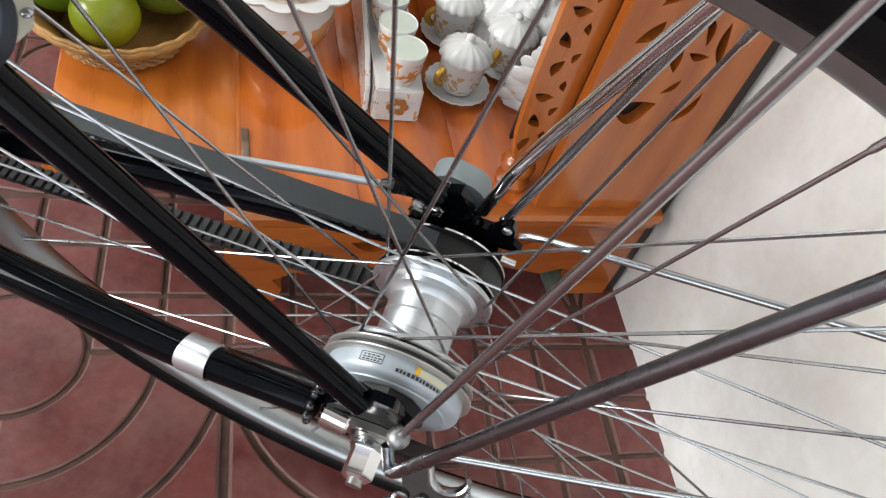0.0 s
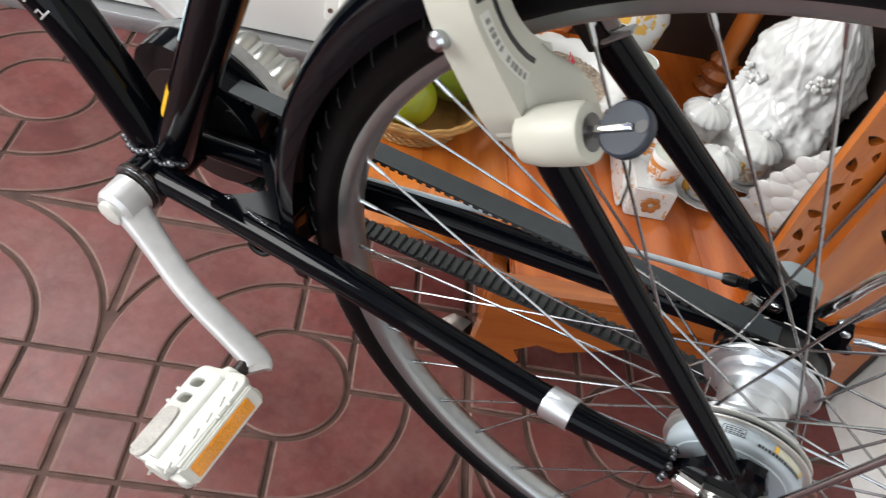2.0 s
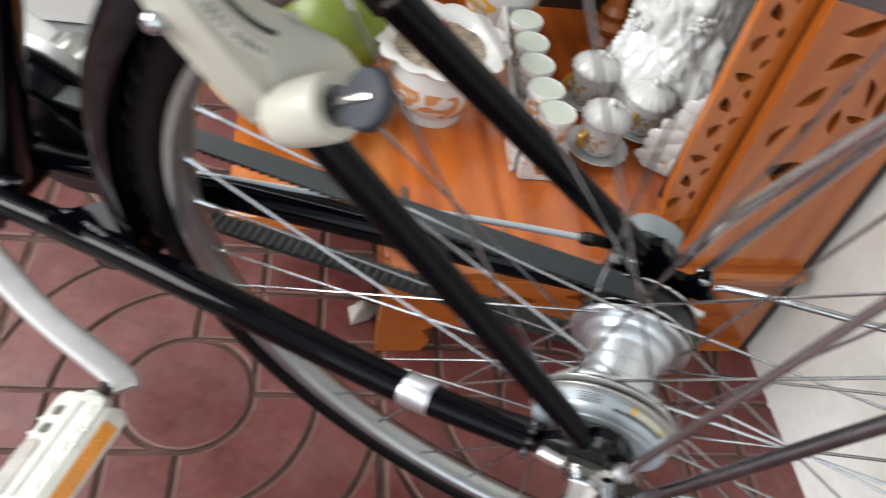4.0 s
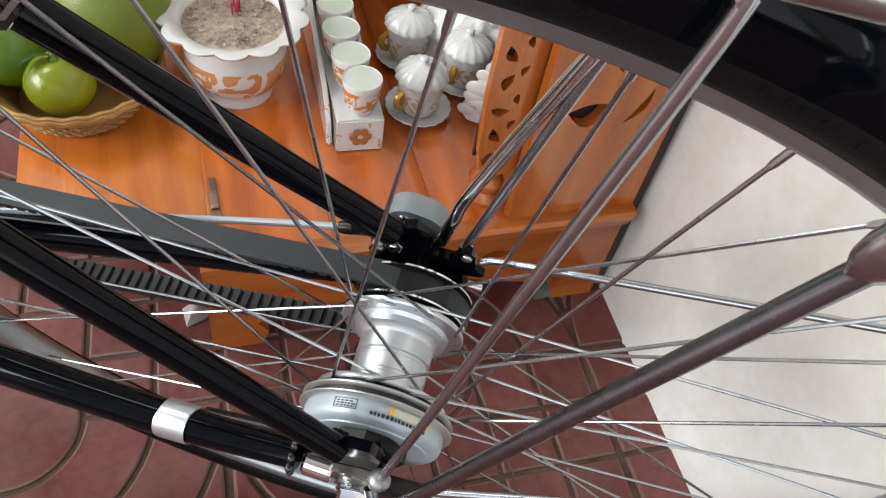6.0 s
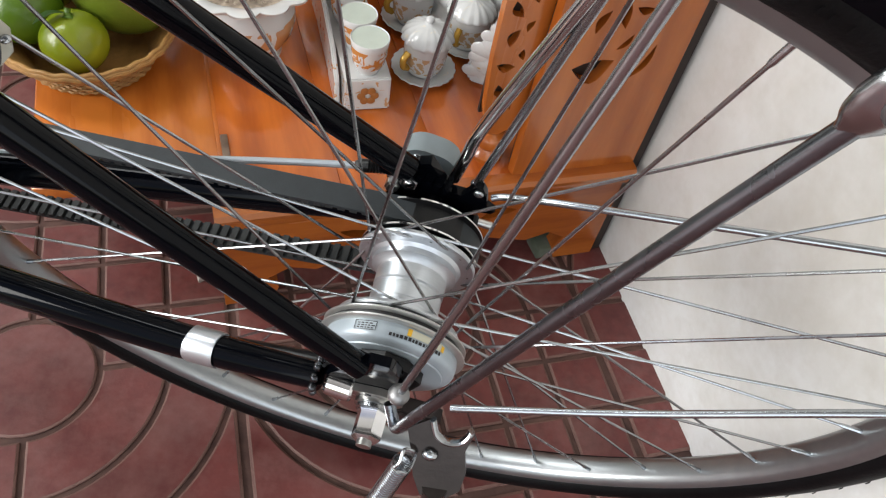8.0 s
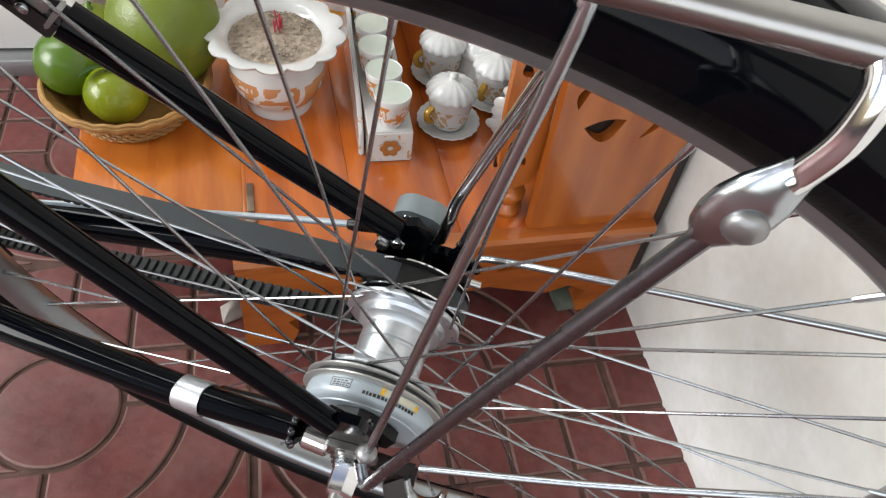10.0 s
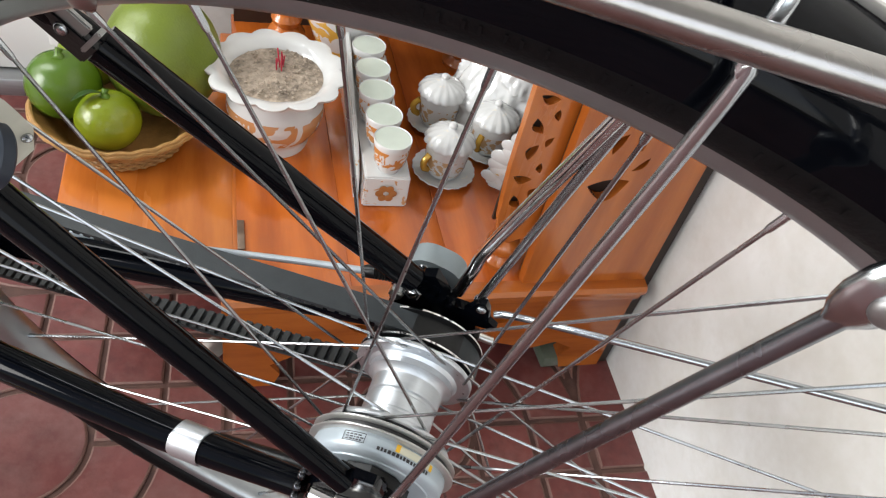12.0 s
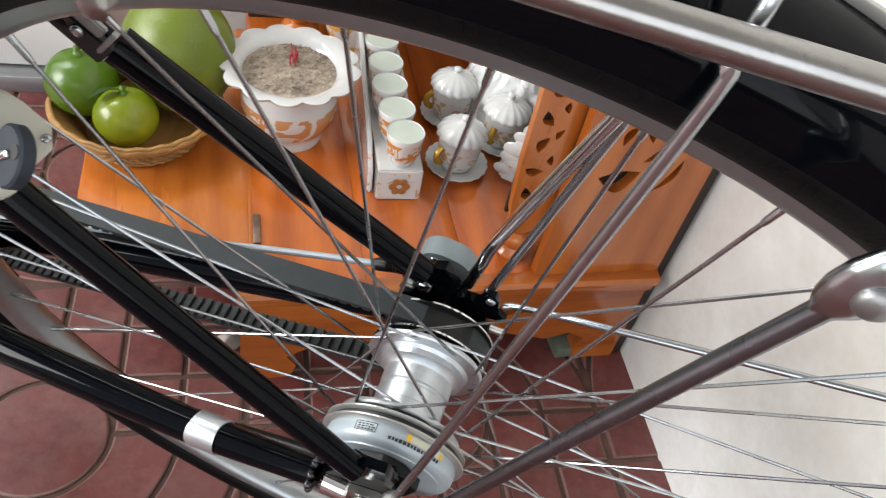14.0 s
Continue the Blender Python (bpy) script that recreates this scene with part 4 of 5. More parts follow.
# luggage rack
rack = bpart("luggage_rack", tube(smooth_path([(-0.30, -0.046, 0.368), (-0.10, -0.046, 0.367), (0.12, -0.046, 0.367), (0.36, -0.046, 0.367), (0.40, -0.03, 0.367), (0.40, 0.03, 0.367), (0.36, 0.046, 0.367), (0.12, 0.046, 0.367), (-0.10, 0.046, 0.367), (-0.30, 0.046, 0.368)]), 0.0046, 16), RAIL_STEEL, "brushed steel luggage rack over the rear wheel")
LEGS = {-1: [(0.0101, -0.0700, 0.0340), (0.0135, -0.0755, 0.0285), (0.0175, -0.0805, 0.0270), (0.0270, -0.0805, 0.062), (0.0670, -0.0705, 0.1880), (0.1075, -0.0605, 0.3070)], 1: [(0.0112, 0.080, 0.043), (0.0165, 0.0800, 0.072), (0.0225, 0.0790, 0.105), (0.0535, 0.0720, 0.217), (0.0856, 0.0583, 0.3376)]}
for s, pts in LEGS.items():
    k = 1.0 if s < 0 else 0.5
    leg = part("leg", tube(smooth_path(pts + [(pts[-1][0] + 0.0045 * k, pts[-1][1], pts[-1][2] + 0.0142 * k)]), [0.0034, 0.0034, 0.0035] if s < 0 else 0.0040, 14), TUBE_STEEL if s < 0 else CHROME, rack, "bent steel rack leg")
    e = Vector(pts[-1])
    axis_ = [e + Vector((x * k, s * y, z * k)) for x, y, z in ((0.0010, 0, 0.0034), (0.0020, 0, 0.0066), (0.0029, -0.0002, 0.0096), (0.0045, -0.0004, 0.0142), (0.0066, -0.0008, 0.0200), (0.0092, -0.0014, 0.0258), (0.0118, -0.0024, 0.0308), (0.0138, -0.0034, 0.0342))]
    part("leg_eye", tube(smooth_path(axis_, 5), [0.0030, 0.0050, 0.0070, 0.0086, 0.0090, 0.0080, 0.0058, 0.0044], 28, flat=(1, 0.55, (0, 1, 0))), STEEL, leg, "flattened leg eye", smooth=70)
    part("bolt", ball(axis_[4] + Vector((0.0008, s * 0.0050, -0.0014)), 0.0055, (1, 0.55, 1)), DULL_STEEL, leg, "domed eye bolt")
    part("rivet", ball(axis_[3] + Vector((-0.0016, s * 0.0030, -0.0005)), 0.0011, (1, 0.6, 1), seg=8), STEEL, leg)
    part("hook_bar", tube(smooth_path([axis_[6], axis_[7], e + Vector((0.0171 * k, -s * 0.0045, 0.0439 * k)), e + Vector((0.0185 * k, -s * 0.0075, 0.0525 * k)), Vector((e.x + 0.0183 * k, s * 0.050, 0.3640)), Vector((e.x + 0.0165 * k, s * 0.046, 0.3668))], 6), 0.0041, 20), CHROME, leg, "chromed hook bar")
part("front_leg", tube(smooth_path([(-0.0810, -0.0462, 0.3675), (-0.0800, -0.0560, 0.3630), (-0.0785, -0.0620, 0.3530), (-0.0768, -0.0648, 0.3420), (-0.0765, -0.0650, 0.3405)]), [0.0046, 0.0047, 0.0048, 0.0048, 0.0036], 20), RAIL_STEEL, rack, "short bent front leg")
for x in (-0.16, 0.20):
    part("cross_bar", tube(smooth_path([(x, -0.046, 0.367), (x + 0.004, -0.02, 0.378), (x + 0.004, 0.02, 0.378), (x, 0.046, 0.367)]), 0.0036, 10), CHROME, rack)

# ring lock
TH = radians(128)
e_r, e_t = Vector((math.cos(TH), 0, math.sin(TH))), Vector((math.sin(TH), 0, -math.cos(TH)))


def lockp(r, y, t=0.0):
    return e_r * r + Vector((0, y, 0)) + e_t * t


RC = 0.331
FACE = -0.0100
lock_m = Matrix((Vector((0, 1, 0)), e_r, e_t)).transposed().to_4x4()


def ring_pts(r, a0, a1, n, lift=1.0):
    """Points (y, r) round the tyre's section; the crown is drawn out over the mudguard."""
    return [(-r * math.cos(a), RC + r * math.sin(a) * (lift if a > 0 and a < math.pi else 1.0)) for a in np.linspace(radians(a0), radians(a1), n)]


def lock_strip(r0, r1, a0, a1, t, thick, n=20):
    return plate(ring_pts(r1, a0, a1, n, 1.1) + ring_pts(r0, a1, a0, n, 1.1), thick, lock_m @ Matrix.Translation((0, 0, t)))


c_ring = ring_pts(0.0590, 205, -3, 40, 1.1) + [(-0.0588, 0.312), (-0.0580, 0.296), (-0.0552, 0.280), (-0.0440, 0.270), (-0.0330, 0.272), (-0.0235, 0.284)] + ring_pts(0.0325, -56, 205, 40, 1.12)
lock_bm = plate(c_ring, 0.022, lock_m @ Matrix.Translation((0, 0, FACE - 0.022)))
bmesh.ops.bevel(lock_bm, geom=[e for e in lock_bm.edges if len(e.link_faces) == 2 and e.calc_face_angle(0) > 1.2], offset=0.0045, segments=4, affect="EDGES", clamp_overlap=True)
lock = bpart("ring_lock", lock_bm, CREAM, "cream ring lock with a key in its cylinder", smooth=50)
part("slot", lock_strip(0.0420, 0.0446, -54, 105, FACE - 0.001, 0.0014), INK, lock, "dark lock bar slot")
sock = lockp(0.2800, -0.0545)
cheek_loops = []
for r, y0, y1 in ((0.309, -0.0440, -0.0235), (0.303, -0.0490, -0.0215), (0.297, -0.0530, -0.0195), (0.290, -0.0550, -0.0180), (0.283, -0.0560, -0.0175), (0.276, -0.0535, -0.0175), (0.269, -0.0500, -0.0180), (0.264, -0.0450, -0.0200), (0.262, -0.0420, -0.0230)):
    k = min(1.0, max(0.0, (0.309 - r) / 0.026))
    rise = 0.0155 * k * k * (3 - 2 * k) - (0.006 if r < 0.265 else 0.0)
    row = [(y0, FACE - 0.019), (y0, FACE - 0.006), (y0 + 0.0012, FACE - 0.0025)]
    row += [(y0 + (y1 - y0) * u, FACE - 0.0004 + rise * (u if u < 0.9 else 0.86)) for u in (0.09, 0.25, 0.45, 0.65, 0.82, 0.94)]
    row += [(y1, FACE + rise * 0.6 - 0.003), (y1, FACE - 0.010), (y1, FACE - 0.019)]
    cheek_loops.append([lockp(r, y, t) for y, t in row])
part("cheek", rings(bmesh.new(), cheek_loops), CREAM, lock, "raised cheek under the cylinder", smooth=70)
part("socket", tube([sock + e_t * q for q in (-0.014, -0.006, 0.004, 0.0150, 0.0174, 0.0180)], [0.0118, 0.0134, 0.0138, 0.0136, 0.0128, 0.0106], 32), CREAM, lock, smooth=50)
part("keyway", cyl(sock + e_t * 0.0170, sock + e_t * 0.0182, 0.0082, 20), DARK_STEEL, lock)
part("key_blade", box((0.002, 0.005, 0.022), (0, 0, 0), 0.0006, Matrix.Translation(sock + e_t * 0.028) @ e_t.to_track_quat("Z", "Y").to_matrix().to_4x4()), CHROME, lock)
key_m = Matrix.Translation(sock + e_t * 0.0335) @ Matrix((e_t, Vector((-0.5, -0.6, 0.63)).normalized().cross(e_t), Vector((-0.5, -0.6, 0.63)).normalized())).transposed().to_4x4()
bm = lathe([(0.0, -0.003), (0.0108, -0.003), (0.0118, -0.002), (0.0118, 0.002), (0.0108, 0.003), (0.0, 0.0032)], 40)
bmesh.ops.transform(bm, matrix=key_m, verts=bm.verts)
part("key_head", bm, material("slate_key_plastic", (0.026, 0.033, 0.046), 0.5, spec=0.3, vary=0.2, scale=90), lock, "slate grey round key head")
part("key_spine", box((0.021, 0.0032, 0.0022), (0, 0, 0), 0.0007, key_m @ Matrix.Translation((-0.006, 0, 0.0036))), CHROME, lock, "chromed key spine")
part("key_hole", cyl(key_m @ Vector((0.008, 0, 0.0028)), key_m @ Vector((0.008, 0, 0.0034)), 0.0028, 14), INK, lock)
PRINT = material("grey_print", (0.20, 0.20, 0.18), 0.5)
part("label", lock_strip(0.0492, 0.0552, -34, 8, FACE - 0.0002, 0.0006), material("pale_label", (0.56, 0.56, 0.52), 0.45, vary=0.06), lock, "pale printed strip")
bars = bmesh.new()
for i in range(11):
    a = -31 + 3.4 * i
    if i != 5:
        b_ = lock_strip(0.0508, 0.0538, a, a + 1.5 + 0.5 * (i % 3), FACE + 0.0003, 0.0004, 2)
        me_ = bpy.data.meshes.new("bar")
        b_.to_mesh(me_)
        bars.from_mesh(me_)
        bpy.data.meshes.remove(me_)
part("print", bars, PRINT, lock, "small printed bars")
part("dark_label", lock_strip(0.0496, 0.0546, 12, 37, FACE - 0.0002, 0.0006), INK, lock, "dark printed box")
for a in (14.5, 24, 32):
    part("print", lock_strip(0.0514, 0.0528, a, a + 4.5, FACE + 0.0003, 0.0004, 4), WHITE_PLASTIC, lock)
bolt_c = lockp(0.3340, -0.0575, FACE - 0.020)
part("cheek_screw", ball(lockp(0.2680, -0.0250, FACE + 0.0125), 0.0024, (1, 1, 0.6), seg=12), STEEL, lock, "small steel screw")
part("screw", tube([bolt_c + Vector((0.002, 0.006, 0)), bolt_c, bolt_c + Vector((-0.0010, -0.0050, 0.001)), bolt_c + Vector((-0.0014, -0.0065, 0.0013))], [0.0042, 0.0047, 0.0044, 0.0026], 18), STEEL, lock, "small steel mounting bolt")
plate_m = Matrix.Translation((-0.1905, 0.0455, 0.2030)) @ Matrix.Rotation(radians(41), 4, "Y")
CLAMP_GREY = material("grey_clamp_metal", (0.30, 0.30, 0.29), 0.4, metal=0.5, vary=0.12, scale=80, bump=0.05)
part("clamp", rounded(box((0.036, 0.005, 0.0165), (-0.006, -0.0020, 0.0015), 0, plate_m), 0.001), BLACK_PLASTIC, lock, "dark clamp on the seat stay")
part("clamp_lip", rounded(box((0.0026, 0.0080, 0.0200), (0.0130, -0.0030, 0.002), 0, plate_m), 0.0008), CLAMP_GREY, lock)
part("clamp_plate", rounded(box((0.036, 0.0030, 0.0110), (-0.0045, -0.0020, 0.0145), 0, plate_m), 0.0008), CLAMP_GREY, lock, "pale grey clamp plate")
part("clamp_screw", ball(plate_m @ Vector((-0.004, -0.0050, 0.001)), 0.0036, (1, 0.7, 1), seg=14), STEEL, lock, "small pan head screw")

# shift box and bolts on the right dropout
box_r = bpart("shift_box", rounded(plate(capsule((-0.012, 0.0325), (-0.0035, 0.0315), 0.0150, 0.0145), 0.015, Matrix.Translation((0, 0.1065, 0)) @ XZ), 0.006, 3), GREY_PLASTIC, "grey plastic gear shift box", smooth=50)
part("edge_screw", ball((-0.0155, 0.0920, 0.0385), 0.0040, (1, 0.7, 1), seg=12), STEEL, box_r)
part("bolt", hexnut((-0.0162, 0.0780, 0.0360), (-0.0162, 0.0700, 0.0380), 0.0062), STEEL, box_r)
part("bolt_tip", ball((-0.0162, 0.0700, 0.0380), 0.0032, (1, 0.5, 1), seg=10), CHROME, box_r)
part("bracket", rounded(box((0.030, 0.010, 0.013), (-0.022, 0.0800, 0.0370), 0, Matrix.Rotation(radians(18), 4, "Y")), 0.002), BLACK, box_r)
part("rack_nut", ball((0.027, 0.079, 0.044), 0.0050, (1, 0.7, 1)), STEEL, box_r)
cable = bpart("gear_cable", tube(smooth_path([(-0.050, 0.0795, 0.031), (-0.10, 0.076, 0.0185), (-0.20, 0.066, -0.006), (-0.34, 0.045, -0.030)]), 0.0024, 10), material("silver_cable_housing", (0.45, 0.50, 0.54), 0.35, metal=0.5), "silver gear cable housing")
part("ferrule", tube([(-0.053, 0.0792, 0.030), (-0.050, 0.0795, 0.031), (-0.044, 0.080, 0.0325)], [0.0036, 0.0046, 0.0046], 12), BLACK_PLASTIC, cable)
part("boot", tube([(-0.044 + 0.0011 * i, 0.080, 0.0325 + 0.0003 * i) for i in range(12)], [0.0036 + 0.0012 * (i % 2) for i in range(12)], 12), BLACK_PLASTIC, cable, "ribbed rubber boot", smooth=60)
part("adjuster", tube([(-0.032, 0.080, 0.033), (-0.031, 0.080, 0.0335), (-0.023, 0.079, 0.034), (-0.022, 0.079, 0.034)], [0.0036, 0.0050, 0.0050, 0.0036], 14), CHROME, cable)
part("adjuster_clamp", rounded(box((0.009, 0.012, 0.010), (-0.027, 0.0765, 0.027), 0, Matrix.Rotation(0.3, 4, "Y")), 0.0015), ZINC, cable)

# side stand: a folded bracket under the axle with a cupped lip
stand_m = Matrix.Translation((0, -0.0700, -0.0050)) @ Matrix.Rotation(radians(45), 4, "X")
rim_pts = [(0.0365, 0.0105), (0.0385, 0.0060), (0.0405, 0.0020), (0.0440, -0.0005), (0.0480, -0.0015), (0.0520, -0.0010), (0.0560, 0.0010), (0.0590, 0.0050), (0.0602, 0.0095)]
outline = [(0.0230, 0.0)] + rim_pts + [(0.0625, 0.0060), (0.0600, -0.0060), (0.0640, -0.0200), (0.0630, -0.0330), (0.0560, -0.0400), (0.0400, -0.0420), (0.0330, -0.0300), (0.0290, -0.0160)]
stand = bpart("side_stand", rounded(plate(outline, 0.0045, stand_m @ Matrix.Translation((0, 0, -0.0045))), 0.0008), BROWN_STEEL, "steel side stand with a coil spring")
lip = smooth_path([stand_m @ Vector((x, y, 0.0012)) for x, y in rim_pts], 3)
part("lip", tube(lip, 0.0021, 10, flat=(1.0, 1.9, (0, -0.7, 0.7))), STEEL, stand, "bright rolled lip")
part("pivot_bolt", ball(stand_m @ Vector((0.0400, -0.0128, 0.0008)), 0.0052, (1, 0.8, 0.8), seg=14), STEEL, stand)
part("mount", rounded(box((0.034, 0.012, 0.020), (0.024, -0.0585, -0.010)), 0.002), BROWN_STEEL, stand)
part("leg", tube([(0.048, -0.094, -0.030), (0.056, -0.108, -0.110), (0.070, -0.130, -0.330)], 0.0078, 16), BROWN_STEEL, stand)
sp = []
A0, A1 = Vector((0.0255, -0.0870, -0.020)), Vector((0.0140, -0.1040, -0.078))
ax = (A1 - A0).normalized()
s1 = ax.orthogonal().normalized()
s2 = ax.cross(s1)
for i in range(22 * 10):
    t = i / 10
    sp.append(A0 + (A1 - A0) * (t / 22) + (s1 * math.cos(2 * math.pi * t) + s2 * math.sin(2 * math.pi * t)) * 0.0058)
part("spring", tube(sp, 0.00115, 6), STEEL, stand, "coil spring")
part("spring_hook", tube(smooth_path([A0 + s1 * 0.0066, A0 - ax * 0.005 + s1 * 0.004, A0 - ax * 0.010 + s2 * 0.004, A0 - ax * 0.010 - s1 * 0.005, A0 - ax * 0.006 - s1 * 0.008, A0 - ax * 0.003 - s2 * 0.006]), 0.00115, 6), STEEL, stand)

# ---- the altar ----
# the altar's own frame, turned a little from the wall
SIZE = 0.9414
ALTAR = pose(0.1927, 0.3892, 0.0277, 0, 0, 28.1) @ Matrix.Scale(SIZE, 4)
DOWN = -0.0277 / SIZE
altar = thing("altar_cabinet", ALTAR, "low varnished orange wooden altar cabinet with carved panels standing on tiles", "altar")


def petal(cx, cy, ln, wd, turn, bend=0.0, n=9):
    """A pointed leaf opening, bent like a crescent where bend is given."""
    c, s = math.cos(radians(turn)), math.sin(radians(turn))
    up = [(t, math.sin(math.pi * t) * wd / 2) for t in np.linspace(0, 1, n)]
    pts = up + [(t, -w) for t, w in up[-2:0:-1]]
    out = []
    for t, w in pts:
        x, y = (t - 0.5) * ln, w + bend * math.sin(math.pi * t)
        out.append((cx + c * x - s * y, cy + s * x + c * y))
    return out


def leaf(a, b, wd, bend=0.0):
    """A leaf opening from tip to tip."""
    d = (b[0] - a[0], b[1] - a[1])
    return petal((a[0] + b[0]) / 2, (a[1] + b[1]) / 2, math.hypot(*d), wd, math.degrees(math.atan2(d[1], d[0])), bend)


TOP = 0.145
top = part("top_board", box((0.468, 0.545, 0.006), (-0.236, 0.276, TOP - 0.0175), 0.001), WOOD_TOP, altar, "glossy orange plank top with long grain")
for i, (u0, u1) in enumerate(((-0.470, -0.352), (-0.352, -0.236), (-0.236, -0.112), (-0.112, -0.002))):
    part("plank", box((u1 - u0 - 0.0003, 0.545, 0.0145), ((u0 + u1) / 2, 0.276, TOP - 0.00725), 0.0004), WOOD_TOP, top)
part("side_leaf", box((0.186, 0.30, 0.018), (-0.5665, 0.205, TOP - 0.010), 0.003), WOOD_LEAF, altar, "lighter orange side leaf")
part("hinge_plate", box((0.008, 0.045, 0.003), (-0.4660, 0.085, TOP + 0.002), 0.001), RUST_PLATE, altar, "tarnished brass hinge plate")
part("hinge_edge", box((0.012, 0.014, 0.008), (-0.4660, 0.050, TOP + 0.003), 0.002), RUST_PLATE, altar)
part("joint_strip", box((0.0055, 0.30, 0.014), (-0.4718, 0.205, TOP - 0.0085), 0.001), WOOD_LEAF, altar)
# moulded front rail
prof = [(0.000, 0.147), (-0.010, 0.146), (-0.013, 0.140), (-0.011, 0.133), (-0.004, 0.130), (-0.006, 0.124), (-0.004, 0.117), (0.004, 0.114), (0.006, 0.147)]
bm = rings(bmesh.new(), [[(u, y, z) for y, z in prof] for u in (-0.488, -0.001)])
part("front_moulding", bm, WOOD_ROW, altar)
# front apron with cusped lower edge and feet
edge = [(-0.488, 0.116), (-0.488, 0.0), (-0.432, 0.0), (-0.424, 0.018), (-0.436, 0.034), (-0.410, 0.046), (-0.380, 0.038), (-0.345, 0.046), (-0.300, 0.058), (-0.245, 0.050), (-0.190, 0.058), (-0.145, 0.046), (-0.110, 0.038), (-0.080, 0.046), (-0.054, 0.034), (-0.066, 0.018), (-0.058, 0.0), (-0.002, 0.0), (-0.002, 0.116)]
edge = [(u, 0.116 - (0.116 - z) * (0.116 - DOWN) / 0.116) for u, z in edge]
slots = [petal(-0.16, 0.078, 0.050, 0.016, 12, 0.004), petal(-0.33, 0.078, 0.050, 0.016, 168, 0.004), petal(-0.245, 0.082, 0.06, 0.013, 0)]
part("front_apron", holed(edge, slots, 0.020, Matrix.Translation((0, 0.022, 0)) @ XZ), WOOD_ROW, altar, "front apron with cusped edge and feet")
part("side_apron", box((0.018, 0.50, 0.075), (-0.478, 0.280, 0.0765), 0.002), WOOD_ROW, altar)
part("back_foot", box((0.05, 0.05, 0.116 - DOWN), (-0.462, 0.52, 0.058 + DOWN / 2), 0.004), WOOD, altar)
part("back_foot", box((0.05, 0.05, 0.116 - DOWN), (-0.030, 0.52, 0.058 + DOWN / 2), 0.004), WOOD, altar)
# dark board closes the space behind the apron in place of shade
part("inner_shade_board", box((0.44, 0.006, 0.11 - DOWN), (-0.245, 0.06, 0.058 + DOWN / 2)), DARK_INSIDE, altar)
# carved front panel beside the wall
holes = [leaf((-0.128, 0.296), (-0.083, 0.304), 0.030, -0.010), leaf((-0.062, 0.277), (-0.040, 0.321), 0.009, -0.006), leaf((-0.084, 0.342), (-0.089, 0.375), 0.011, 0.002), leaf((-0.079, 0.366), (-0.056, 0.363), 0.009, -0.003), leaf((-0.086, 0.317), (-0.071, 0.335), 0.007, -0.003), leaf((-0.066, 0.374), (-0.080, 0.410), 0.008, -0.003), leaf((-0.041, 0.352), (-0.054, 0.402), 0.010, 0.003), leaf((-0.098, 0.388), (-0.091, 0.400), 0.007), leaf((-0.115, 0.338), (-0.105, 0.364), 0.010, 0.003), leaf((-0.140, 0.320), (-0.130, 0.352), 0.010, 0.004), leaf((-0.138, 0.372), (-0.118, 0.398), 0.014, -0.004), leaf((-0.036, 0.412), (-0.060, 0.440), 0.012, 0.004), leaf((-0.130, 0.412), (-0.100, 0.430), 0.014, 0.005), leaf((-0.030, 0.452), (-0.070, 0.462), 0.013, 0.004), leaf((-0.135, 0.450), (-0.095, 0.470), 0.014, -0.004)]
part("carved_panel", holed([(-0.158, TOP), (-0.002, TOP), (-0.002, 0.52), (-0.158, 0.52)], holes, 0.014, Matrix.Translation((0, 0.016, 0)) @ XZ), WOOD, altar, "orange panel with carved openings")
# fretted strip on its inner side
fret = []
for i in range(9):
    z = 0.225 + 0.033 * i
    fret.append(petal(-0.191 + 0.002 * (i % 2), z, 0.021, 0.011, 70 + 50 * (i % 3), 0.003))
    fret.append(petal(-0.175, z + 0.013, 0.014, 0.007, 100 - 35 * (i % 2), 0.002))
part("fret_strip", holed([(-0.182, 0.197), (-0.162, 0.205), (-0.1565, 0.225), (-0.1565, 0.52), (-0.207, 0.52), (-0.207, 0.30), (-0.203, 0.235), (-0.197, 0.205)], fret, 0.010, Matrix.Translation((0, 0.030, 0)) @ XZ), WOOD, altar, "narrow fretted strip")
col = [(0.0, 0.0), (0.021, 0.0), (0.022, 0.006), (0.016, 0.011), (0.014, 0.016), (0.020, 0.024), (0.0215, 0.031), (0.018, 0.038), (0.013, 0.042), (0.016, 0.047), (0.0175, 0.053), (0.0145, 0.060), (0.012, 0.066), (0.0135, 0.10), (0.0135, 0.36), (0.0, 0.36)]
part("turned_foot", lathe([(0.0, 0.0), (0.019, 0.0), (0.020, 0.006), (0.015, 0.011), (0.013, 0.015), (0.019, 0.023), (0.020, 0.030), (0.017, 0.036), (0.012, 0.040), (0.015, 0.046), (0.016, 0.052), (0.013, 0.058), (0.0, 0.060)], 28, at=(-0.176, 0.042, TOP)), WOOD, altar, "turned wooden foot under the strip")
for u, v in ((-0.135, 0.445), (-0.395, 0.46)):
    part("turned_column", lathe([(r * 1.25, h) for r, h in col], 28, at=(u, v, TOP)), WOOD, altar, "turned wooden column")
# added dark boards give the cut openings their shade
part("strip_shade_board", box((0.036, 0.004, 0.300), (-0.185, 0.0345, 0.370)), DARK_INSIDE, altar, "added dark board, shade behind the fretted strip's openings")
part("panel_shade_board", box((0.150, 0.006, 0.372), (-0.079, 0.0215, TOP + 0.187)), DARK_INSIDE, altar, "added dark board, shade behind the carved panel's openings")
part("back_board", box((0.46, 0.012, 0.40), (-0.236, 0.535, TOP + 0.20)), DARK_INSIDE, altar, "dark back board")
